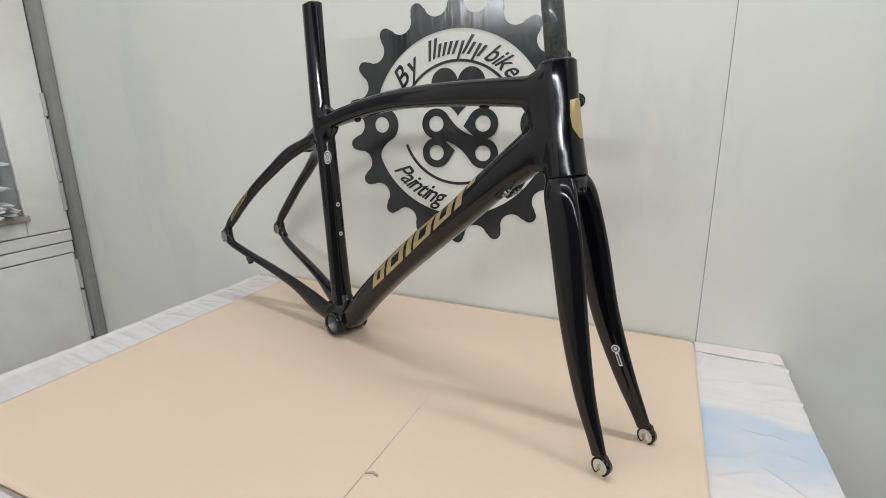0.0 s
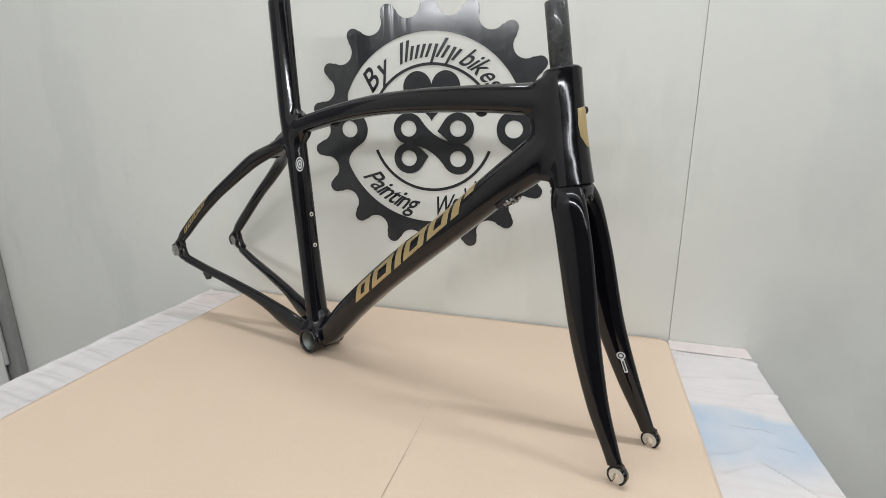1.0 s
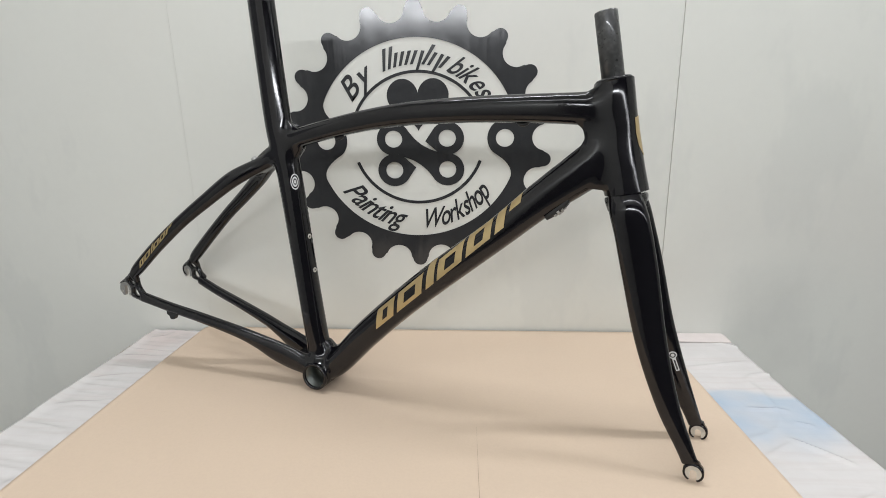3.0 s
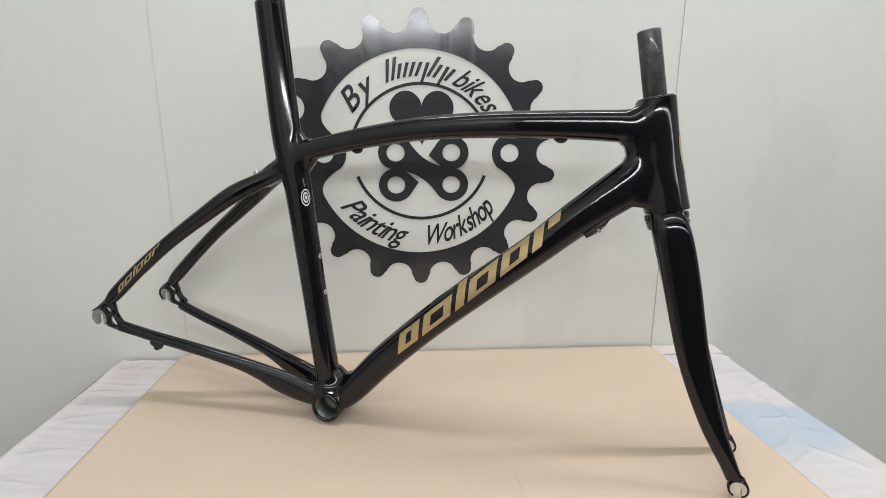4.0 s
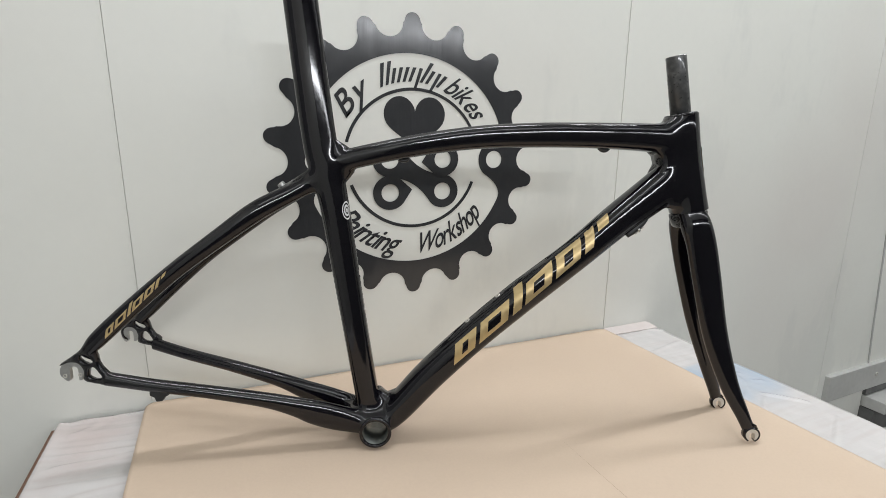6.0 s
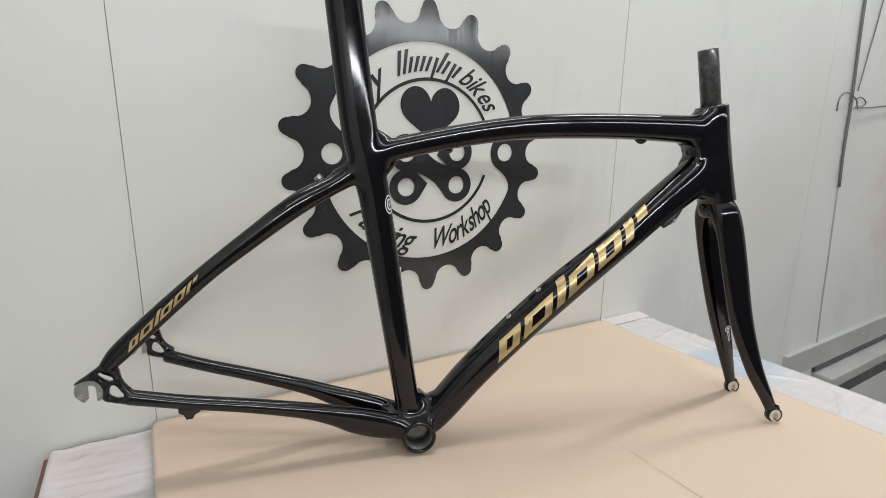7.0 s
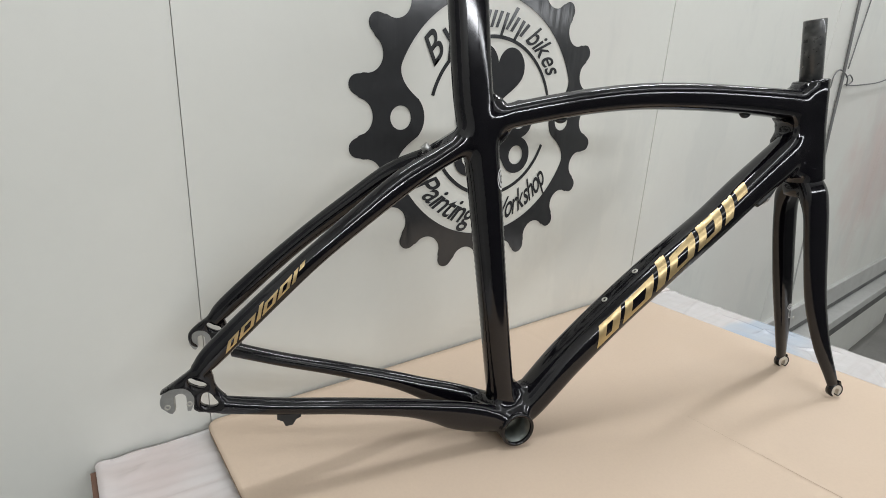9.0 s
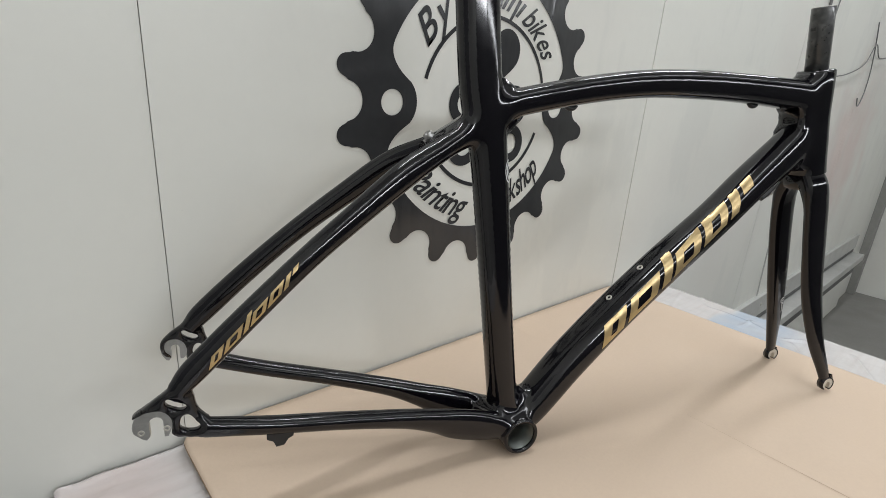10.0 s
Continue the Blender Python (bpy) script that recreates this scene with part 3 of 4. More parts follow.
part("shell_lip", lathe(bmesh.new(), TURN_BB, [(0.0190, -0.0300), (0.0190, -0.0362), (0.0222, -0.0366), (0.0234, -0.0350), (0.0234, -0.0300)], 40), BLACK, shell, smooth=True)

for i, s in enumerate((1, -1)):
    plate = frame_parts[("dropout", i)]
    tagged(plate, "black dropout plate with two windows")
    cu, cw, cr = (-0.3808, 0.1568, 0.0146) if s > 0 else (-0.3762, 0.1595, 0.0128)
    arch = [(cu + cr * math.cos(math.radians(a)), cw + cr * math.sin(math.radians(a))) for a in range(200, -36, -12)]
    mid, half = (cu + 0.0028, 0.0052) if s > 0 else (cu + 0.0005, 0.0042)
    low = cw - cr * 0.78
    arch += [(mid + half + 0.003, low), (mid + half, low)]
    arch += [(mid + half * math.cos(math.radians(a)), cw + 0.0025 + half * math.sin(math.radians(a))) for a in range(0, 181, 20)]
    arch += [(mid - half, low + 0.002), (mid - half - 0.0025, low - 0.0010), (mid - half - 0.0050, low)]
    bm = slab(bmesh.new(), arch, -s * 0.0640, -s * 0.0698, SIDE)
    bmesh.ops.recalc_face_normals(bm, faces=bm.faces)
    part("dropout_insert", bm, SILVER, plate, "bare aluminium axle slot")
    if s > 0:
        for u, w in ((-0.3893, 0.1520), (-0.3705, 0.1530)):
            part("hanger_hole", lathe(bmesh.new(), Matrix.Translation(P(u, w, 0.0700)) @ Matrix.Rotation(math.pi / 2, 4, "X"), [(0.0014, -0.0006), (0.0026, -0.0006), (0.0026, 0.0006), (0.0014, 0.0006)], 16), PALE, plate)

# chainstay tab, guides, bosses and stops
bm = bmesh.new()
slab(bm, [(-0.2930, 0.126), (-0.2690, 0.120), (-0.2695, 0.1165), (-0.2740, 0.1145), (-0.2780, 0.1085), (-0.2850, 0.1080), (-0.2875, 0.1140), (-0.2930, 0.1170)], -0.053, -0.061, SIDE)
part("chain_tab", bm, RUBBER, frame_parts[("chainstay", 0)], "small black plastic tab")


def boss(parent, at, axis, r=0.0042, mat=PALE, name="bottle_boss", label="pale alloy threaded boss"):
    q = Vector(axis).normalized().to_track_quat("Z", "Y").to_matrix().to_4x4()
    part(name, lathe(bmesh.new(), Matrix.Translation(at) @ q, [(r * 0.5, -0.002), (r * 0.5, 0.0008), (r * 0.9, 0.0012), (r, 0.0004), (r, -0.002)], 20), mat, parent, label, smooth=True)


def skin_hit(start, way):
    loc, nor, _, _ = SKIN.ray_cast(Vector(start), Vector(way).normalized())
    return loc, nor


for c in ((-0.030, 0.213), (-0.0375, 0.270)):
    loc, nor = skin_hit((c[0] + 0.10, 0, c[1] - 0.012), (-1, 0, 0.12))
    boss(frame_parts[("seat_tube", 0)], loc, nor)
for c in ((0.156, 0.1735), (0.201, 0.2115)):
    loc, nor = skin_hit((c[0] - 0.066, 0, c[1] + 0.075), (0.66, 0, -0.75))
    boss(frame_parts[("down_tube", 0)], loc, nor)
# cable stops under the down tube
for y in (-0.012, 0.012):
    bm = bmesh.new()
    sweep(bm, [(0.374, y, 0.3200, 0.0036, 0.0034), (0.384, y, 0.3280, 0.0052, 0.0042), (0.394, y, 0.3370, 0.0052, 0.0042), (0.402, y, 0.3460, 0.0036, 0.0034)], 14, 5)
    stop = part("cable_stop", bm, RUBBER, frame_parts[("down_tube", 0)], "small black cable stop", smooth=True)
    bm = bmesh.new()
    for d, r in ((-0.005, 0.0032), (0.0005, 0.0044), (0.0065, 0.0032)):
        o = Vector((0.3888, y, 0.3278)) + Vector((0.75, 0, 0.66)) * d
        sweep(bm, [(o.x, y, o.z, r, r), (o.x + 0.0026, y, o.z + 0.0023, r, r)], 14, 2)
    part("barrel", bm, SILVER, stop, "bare alloy adjuster barrel", smooth=True)
for u in (0.336, 0.046):
    loc, nor = skin_hit((u, 0, 0.38), (0, 0, 1))
    bm = bmesh.new()
    sweep(bm, [(u - 0.008, 0, loc.z + 0.001, 0.002, 0.0028), (u - 0.002, 0, loc.z - 0.0022, 0.0028, 0.0036), (u + 0.004, 0, loc.z - 0.0018, 0.0028, 0.0036), (u + 0.008, 0, loc.z + 0.001, 0.002, 0.0028)], 12, 5)
    part("cable_guide", bm, RUBBER, frame_parts[("top_tube", 0)], "small black cable guide", smooth=True)
# brake bolt on the stay bridge
loc, nor = skin_hit((-0.121, 0, 0.46), (0, 0, -1))
tip = Matrix.Translation(loc) @ Matrix.Rotation(math.radians(-42), 4, "Y")
part("brake_stop", lathe(bmesh.new(), tip, [(0.0020, -0.006), (0.0020, 0.0046), (0.0044, 0.0052), (0.0052, 0.0040), (0.0052, -0.010)], 20), SILVER, frame_parts[("seatstay", 0)], "bare alloy cable stop", smooth=True)
# white round sticker on the seat tube and its rim of print
c = (-0.0365, 0.3585)
for r0, r1, mat, name, lift in ((0.0108, 0.0128, STICKER, "round_sticker", 0.0005), (0.0, 0.0082, STICKER, "sticker_centre", 0.0005), (0.0030, 0.0052, INK, "printed_ring", 0.0009)):
    bm = bmesh.new()
    n = 28
    rings = []
    for rr in ([r0, (r0 + r1) / 2, r1] if r0 else [0.0005, 0.003, 0.005, r1]):
        ring = []
        for k in range(n):
            f = 2 * math.pi * k / n
            loc, nor = skin_hit((c[0] + 0.10 + 0.10 * 0.0, -0.10 + rr * math.cos(f) * 0.72, c[1] + rr * math.sin(f) - rr * math.cos(f) * 0.0), (-1, 0.92, 0))
            ring.append(bm.verts.new(loc + nor * lift) if loc is not None else None)
        rings.append(ring)
    for a, b in zip(rings, rings[1:]):
        for k in range(n):
            vs = (a[k], a[(k + 1) % n], b[(k + 1) % n], b[k])
            if all(v is not None for v in vs):
                bm.faces.new(vs)
    part(name, bm, mat, frame_parts[("seat_tube", 0)], "small round white sticker" if mat is STICKER else "", smooth=True)

# gold badge on the front of the head tube
bm = bmesh.new()
rows = [(0.452, 0.002), (0.449, 0.0125), (0.430, 0.0135), (0.416, 0.0125), (0.404, 0.004)]
last = None
for w, half in rows:
    line = []
    for k in range(9):
        loc, nor = skin_hit((0.6, half * (k - 4) / 4, w), (-1, 0, 0))
        line.append(bm.verts.new(loc + nor * 0.0006))
    if last:
        for k in range(8):
            bm.faces.new((last[k], last[k + 1], line[k + 1], line[k]))
    last = line
part("head_badge", bm, GOLD, frame_parts[("head_tube", 0)], "gold shield-shaped badge", smooth=True)
bm = bmesh.new()
lathe(bm, Matrix.Translation((0.4490, 0, 0.4945)) @ Matrix.Rotation(math.radians(-9.9), 4, "Y"), [(0.0140, -0.002), (0.0140, 0.0020), (0.0215, 0.0024), (0.0228, 0.0008), (0.0228, -0.002)], 36)
part("top_race", bm, BLACK, frame_parts[("head_tube", 0)], smooth=True)
boss(frame_parts[("head_tube", 0)], Vector((0.474, 0.0235, 0.449)), (0.5, 1, 0), 0.0050, RUBBER, "cable_port", "black cable port")

# ---- fork ----
BLADES = (
    ((0.4700, 0.3560, 0.0090, 0.0195, 0.0130), (0.4765, 0.3360, 0.0175, 0.0222, 0.0135), (0.4850, 0.3080, 0.0218, 0.0224, 0.0098), (0.4965, 0.2590, 0.0236, 0.0220, 0.0092), (0.5165, 0.1700, 0.0280, 0.0190, 0.0098), (0.5410, 0.0940, 0.0360, 0.0142, 0.0085), (0.5640, 0.0440, 0.0435, 0.0102, 0.0068), (0.5722, 0.0262, 0.0462, 0.0094, 0.0058)),
    ((0.4725, 0.3560, -0.0130, 0.0195, 0.0130), (0.4810, 0.3360, -0.0240, 0.0222, 0.0135), (0.4895, 0.3080, -0.0298, 0.0224, 0.0098), (0.5035, 0.2590, -0.0335, 0.0220, 0.0092), (0.5265, 0.1780, -0.0365, 0.0192, 0.0098), (0.5560, 0.1000, -0.0445, 0.0145, 0.0085), (0.5800, 0.0440, -0.0535, 0.0102, 0.0068), (0.5874, 0.0262, -0.0560, 0.0094, 0.0058)),
)
TIPS = [Matrix.Translation(P(u, 0.0150, v)) @ Matrix.Rotation(math.radians(-8.5), 4, "Z") for u, v in ((0.5775, 0.0478), (0.5925, -0.0570))]
fb = bmesh.new()
for rows in BLADES:
    sweep(fb, [(u, -v, w, a + 0.0007, b + 0.0007) for u, w, v, a, b in rows], 24, 8, 2.2)
lathe(fb, Matrix.Translation((0.4728, 0, 0.3540)) @ Matrix.Rotation(math.radians(-9.9), 4, "Y"), [(0.0001, -0.022), (0.0240, -0.020), (0.0272, -0.004), (0.0266, 0.0005), (0.0001, 0.0005)], 32)
for m in TIPS:
    slab(fb, [(-0.0105, 0.0170), (0.0040, 0.0190), (0.0096, 0.0085), (0.0050, 0.0108), (-0.0050, 0.0108), (-0.0108, 0.0085)], -0.0048, 0.0048, lambda p, q, d, m=m: m @ Vector((p, d, q)))
rough = new("rough", mesh_of(fb, "rough", BLACK))
mod = rough.modifiers.new("remesh", "REMESH")
mod.mode, mod.voxel_size, mod.use_smooth_shade = "VOXEL", 0.0019, True
mod = rough.modifiers.new("smooth", "SMOOTH")
mod.factor, mod.iterations = 0.5, 7
got = bpy.data.meshes.new_from_object(rough.evaluated_get(bpy.context.evaluated_depsgraph_get()))
bpy.data.objects.remove(rough)
CO = np.zeros(len(got.vertices) * 3)
got.vertices.foreach_get("co", CO)
CO = CO.reshape(-1, 3)
NO = np.zeros(len(got.vertices) * 3)
got.vertices.foreach_get("normal", NO)
NO = eased_normals(got, NO.reshape(-1, 3), SOFTEN)
true_tubes(CO, NO, [tube_cloud(tube_rows(rows), 2.2) for rows in BLADES])
FACES = [tuple(p.vertices) for p in got.polygons]
MID = np.array([CO[list(f)].mean(0) for f in FACES])
FORK_SKIN = BVHTree.FromPolygons([Vector(c) for c in CO], FACES)
crown = MID[:, 2] > 0.3300
fork = carved("fork", [f for f in range(len(FACES)) if crown[f]], bike)
tagged(fork, "glossy black carbon fork with slender curved blades")
blades = [carved("blade", [f for f in range(len(FACES)) if not crown[f] and (MID[f][1] < 0) == (i == 0)], fork) for i in (0, 1)]
for m in TIPS:
    around = lambda r, a0, a1, n=30: [(r * math.cos(math.radians(a0 + (a1 - a0) * k / n)), r * math.sin(math.radians(a0 + (a1 - a0) * k / n))) for k in range(n + 1)]
    set_in = lambda p, q, d: m @ Vector((p, d, q))
    bm = slab(bmesh.new(), around(0.0122, -68, 248) + around(0.0092, 244, -64), -0.0052, 0.0052, set_in)
    bmesh.ops.recalc_face_normals(bm, faces=bm.faces)
    rim = [e for e in bm.edges if len(e.link_faces) == 2 and e.calc_face_angle() > 1.0]
    bmesh.ops.bevel(bm, geom=rim, offset=0.0009, segments=2, affect="EDGES", clamp_overlap=True)
    part("fork_tip", bm, BLACK, fork, smooth=True)
    bm = slab(bmesh.new(), around(0.0095, -62, 242) + [(-0.0040, -0.0080), (-0.0040, 0.0005)] + around(0.0040, 170, 10, 10) + [(0.0040, 0.0005), (0.0040, -0.0080)], -0.0046, 0.0046, set_in)
    bmesh.ops.recalc_face_normals(bm, faces=bm.faces)
    part("axle_face", bm, PALE, fork, "pale bare axle slot face")
bm = bmesh.new()
lathe(bm, Matrix.Translation((0.4345, 0, 0.5755)) @ Matrix.Rotation(math.radians(-9.9), 4, "Y"), [(0.0118, 0.0), (0.0138, 0.0), (0.0140, -0.0015), (0.0141, -0.120), (0.0118, -0.120)], 40)
part("steerer", bm, CARBON, fork, "bare grey scuffed carbon steerer tube", smooth=True)
part("steerer_rim", lathe(bmesh.new(), Matrix.Translation((0.4345, 0, 0.5757)) @ Matrix.Rotation(math.radians(-9.9), 4, "Y"), [(0.0119, -0.0005), (0.0138, -0.0005), (0.0137, 0.0004), (0.0120, 0.0004)], 40), PALE, fork, "pale cut rim")
# key-shaped white sticker on the far blade's inner side
bm = bmesh.new()
cu, cw = 0.5475, 0.1340
ring = []
n = 20


def inner(u, w, lift):
    loc, nor, _, _ = FORK_SKIN.ray_cast(Vector((u, 0.0, w)), Vector((0, 1, 0)))
    return loc + nor * lift


mid = bm.verts.new(inner(cu, cw, 0.0006))
for k in range(n):
    f = 2 * math.pi * k / n
    ring.append(bm.verts.new(inner(cu + 0.0055 * math.cos(f), cw + 0.0055 * math.sin(f), 0.0006)))
for k in range(n):
    bm.faces.new((mid, ring[k], ring[(k + 1) % n]))
d = Vector((0.36, -0.93)).normalized()
e = Vector((d.y, -d.x)) * 0.0023
a = Vector((cu, cw)) + d * 0.0046
b = Vector((cu, cw)) + d * 0.0245
grid = [[bm.verts.new(inner(*(a.lerp(b, i / 6) + e * j), 0.0007)) for j in (-1, 0, 1)] for i in range(7)]
for i in range(6):
    for j in range(2):
        bm.faces.new((grid[i][j], grid[i][j + 1], grid[i + 1][j + 1], grid[i + 1][j]))
part("blade_sticker", bm, STICKER, fork, "white key-shaped sticker", smooth=True)
bm = bmesh.new()
e *= 0.45
grid = [[bm.verts.new(inner(*(a.lerp(b, 0.15 + 0.75 * i / 6) + e * j), 0.0011)) for j in (-1, 0, 1)] for i in range(7)]
for i in range(6):
    for j in range(2):
        bm.faces.new((grid[i][j], grid[i][j + 1], grid[i + 1][j + 1], grid[i + 1][j]))
part("printed_bar", bm, INK, fork, smooth=True)
bm = bmesh.new()
rings = [[bm.verts.new(inner(cu + r * math.cos(2 * math.pi * k / 20), cw + r * math.sin(2 * math.pi * k / 20), 0.0010)) for k in range(20)] for r in (0.0023, 0.0039)]
for k in range(20):
    bm.faces.new((rings[0][k], rings[0][(k + 1) % 20], rings[1][(k + 1) % 20], rings[1][k]))
part("printed_ring", bm, INK, fork, smooth=True)
loc, nor, _, _ = FORK_SKIN.ray_cast(Vector((0.6, 0, 0.343)), Vector((-1, 0, 0)))
boss(fork, loc, nor, 0.0042, RUBBER, "brake_hole", "dark brake bolt hole")

# ---- table, film and cardboard ----
table = empty("work_table", pose(0, 0, 0), "brown wooden work table covered with plastic film", "table")
bm = bmesh.new()
outline = [(TX0 - 0.001, TY0 + 0.004), (TX1 - 0.004, TY0 + 0.004), (TX1 - 0.004, -0.016), (TX0 - 0.001, -0.016)]
slab(bm, outline, 0.0, 1.0, lambda x, y, d: Vector((x, y, top_z(x) - 0.012 - 0.035 * (1 - d))))
part("tabletop", bm, TABLE, table)
for x in (TX0 + 0.08, TX1 - 0.08):
    for y in (TY0 + 0.08, -0.09):
        part("leg", boxed(x - 0.03, x + 0.03, y - 0.03, y + 0.03, FLOOR_Z, top_z(x) - 0.047, bevel=0.004), TABLE, table)
for y in (TY0 + 0.08, -0.09):
    part("rail", boxed(TX0 + 0.11, TX1 - 0.11, y - 0.012, y + 0.012, -0.13, -0.05, bevel=0.003), TABLE, table)


def film_height(x, y):
    """Creases of the film: long ridges pulled towards the corners, and small crumples."""
    n1 = noise.noise(Vector((x * 3.0 + y * 2.0, y * 7.0, 0.3)))
    n2 = noise.noise(Vector((x * 16 - y * 9, y * 24 + x * 10, 1.7)))
    n3 = noise.noise(Vector((x * 45, y * 38, 4.1)))
    ridge = max(0.0, 1 - abs(noise.noise(Vector((x * 5 + y * 4.0, y * 8 - x * 3.0, 9.2)))) * 14)
    h = 0.0010 * n1 + 0.0006 * n2 + 0.0003 * n3 + 0.0016 * ridge
    if x < -0.27:
        h += 0.0026 * max(0.0, noise.noise(Vector((x * 2.0 + y * 6, y * 40 + x * 7, 3.3)))) + 0.0016 * noise.noise(Vector((x * 3, y * 110 + x * 16, 6.3)))
    h *= min(1.0, max(0.15, (x - TX0) / 0.03))
    for ax, ay, bx, by, hi in CREASES:
        d = Vector((bx - ax, by - ay))
        q = Vector((x - ax, y - ay))
        t = q.dot(d) / d.length_squared
        if -0.1 < t < 1.1:
            off = (q - d * t).length
            h += hi * math.exp(-(off / 0.0032) ** 2) * max(0.0, 1 - (2 * t - 1) ** 4 * 0.8)
    return h


CREASES = [(0.734, -0.285, 0.798, -0.290, 0.0034), (0.752, -0.363, 0.805, -0.421, 0.0040), (0.699, -0.405, 0.748, -0.375, 0.0024), (0.786, -0.322, 0.810, -0.333, 0.0022), (0.700, -0.520, 0.800, -0.470, 0.0030), (0.690, -0.150, 0.825, -0.120, 0.0016), (0.720, -0.610, 0.820, -0.640, 0.0034)]
# the film lies on the table, hangs over its far end and its front, and ends in a rolled hem at the near end
bare, drop_r, drop_f = 0.0045, 0.42, 0.22
us = np.concatenate([np.arange(bare, 0.155, 0.0036), np.arange(0.155, 1.08, 0.02), np.arange(1.08, TX1 - TX0 + 0.06, 0.0034), np.arange(TX1 - TX0 + 0.06, TX1 - TX0 + drop_r, 0.012)])
vs = np.concatenate([np.arange(-drop_f, 0.0, 0.012), np.arange(0.0, -TY0 + 1e-6, 0.0042)])
span_x, span_y = TX1 - TX0, -TY0
grid = []
for i, u in enumerate(us):
    row = []
    for j, w in enumerate(vs):
        cu, cv = min(max(u, 0), span_x), min(max(w, 0), span_y)
        x, y = TX0 + cu, TY0 + cv
        out_r, out_f = max(0, u - span_x), max(0, -w)
        under = (-0.285 < x < 0.675 and y > -0.765)
        h = film_height(TX0 + u, TY0 + w) * (0.25 if under else 1.0)
        z = top_z(x) - 0.0105 + max(0.0, h + 0.0012)
        if under:
            z = min(z, top_z(x) - 0.0060)
        hem = (u - bare) / 0.0036
        z += 0.0050 * (min(1.0, hem) if hem < 1 else math.exp(-((hem - 1) / 3.0) ** 2)) * (0.8 + 0.5 * noise.noise(Vector((0.4, w * 14, 0.9))))
        sag = out_r + out_f
        z -= sag * 0.97
        wob = h * 2.0 + 0.010 * noise.noise(Vector((u * 9, w * 9, 2.2))) * min(1, sag * 12)
        x += (out_r > 0) * (0.004 + 0.10 * out_r + wob)
        y -= (out_f > 0) * (0.003 + 0.05 * out_f + abs(wob))
        row.append((x, min(y, -0.014 if under else (-0.003 if x > 0 else -0.007)), z))
    grid.append(row)


def film_piece(name, i0, i1, j0, j1):
    """One stretch of the film's grid as a part."""
    bm = bmesh.new()
    vs_of = [[bm.verts.new(grid[i][j]) for j in range(j0, j1 + 1)] for i in range(i0, i1 + 1)]
    for a, b in zip(vs_of, vs_of[1:]):
        for k in range(j1 - j0):
            bm.faces.new((a[k], b[k], b[k + 1], a[k + 1]))
    part(name, bm, FILM, film, smooth=True)


film = empty("plastic_film", pose(0, 0, 0), "crumpled white plastic film draped over the table", "plastic sheet")
i_edge, j_edge = int(np.searchsorted(us, span_x)), int(np.searchsorted(vs, -1e-9))
film_piece("sheet", 0, i_edge, j_edge, len(vs) - 1)
film_piece("side_flap", i_edge, len(us) - 1, j_edge, len(vs) - 1)
film_piece("front_flap", 0, len(us) - 1, 0, j_edge)

# taped hem along the wall at the right-hand end
bm = bmesh.new()
slab(bm, [(0.690, -0.004), (0.829, -0.004), (0.832, -0.012), (0.834, -0.040), (0.690, -0.038)], 0, 1, lambda x, y, d: Vector((x, y, top_z(x) - 0.0085 + 0.0020 * d + 0.0040 * (y > -0.02))))
tagged(part("masking_tape", bm, material("cream_masking_tape", (0.60, 0.54, 0.515), 0.5, vary=0.15, scale=30, bump=0.1), None), "cream masking tape along the film's wall edge", "tape")

# cardboard sheet with rounded corners, its left edge lifting a little
CX0, CX1, CY0, CY1 = -0.292, 0.688, TY0 + 0.004, -0.006


def card_z(x, y):
    lift = 0.004 * max(0.0, 1 - (x - CX0) / 0.25) ** 2
    wave = 0.0008 * math.sin(x * 9 + 1.0) * math.sin(y * 7)
    fold = -0.0004 * math.exp(-((x - 0.297) / 0.006) ** 2)
    return top_z(x) + lift + wave + fold - 0.0008


bm = bmesh.new()
nx, ny = 180, 60
for lay, dz in ((0, 0.0), (1, -0.0042)):
    grid = []
    for i in range(nx + 1):
        row = []
        for j in range(ny + 1):
            x = CX0 + (CX1 - CX0) * i / nx
            y = CY0 + (CY1 - CY0) * j / ny
            r = 0.018
            for cx, sx in ((CX0 + r, -1), (CX1 - r, 1)):
                for cy, sy in ((CY1 - r, 1),):
                    dx, dy = (x - cx) * sx, (y - cy) * sy
                    if dx > 0 and dy > 0:
                        q = max(dx, dy) / max(1e-6, math.hypot(dx, dy))
                        x, y = cx + sx * dx * q, cy + sy * dy * q
            row.append(bm.verts.new((x, y, card_z(x, y) + dz)))
        grid.append(row)
    for a, b in zip(grid, grid[1:]):
        for k in range(ny):
            bm.faces.new((a[k], b[k], b[k + 1], a[k + 1]) if lay == 0 else (a[k], a[k + 1], b[k + 1], b[k]))
    rim = [grid[i][0] for i in range(nx + 1)] + [grid[nx][j] for j in range(1, ny + 1)] + [grid[i][ny] for i in range(nx - 1, -1, -1)] + [grid[0][j] for j in range(ny - 1, 0, -1)]
    if lay == 0:
        top_rim = rim
edge_faces = []
for k in range(len(rim)):
    edge_faces.append(bm.faces.new((top_rim[k], rim[k], rim[(k + 1) % len(rim)], top_rim[(k + 1) % len(rim)])))
for f in edge_faces:
    f.material_index = 1
card = new("cardboard_sheet", mesh_of(bm, "cardboard_sheet", [CARD, CARD_EDGE], True))
tagged(card, "large flat brown cardboard sheet lying on the table", "cardboard")
# the fold's shade, laid on as a thin dark strip, broader at the front
bm = bmesh.new()
ys = np.linspace(CY0 + 0.001, -0.36, 60)
last = None
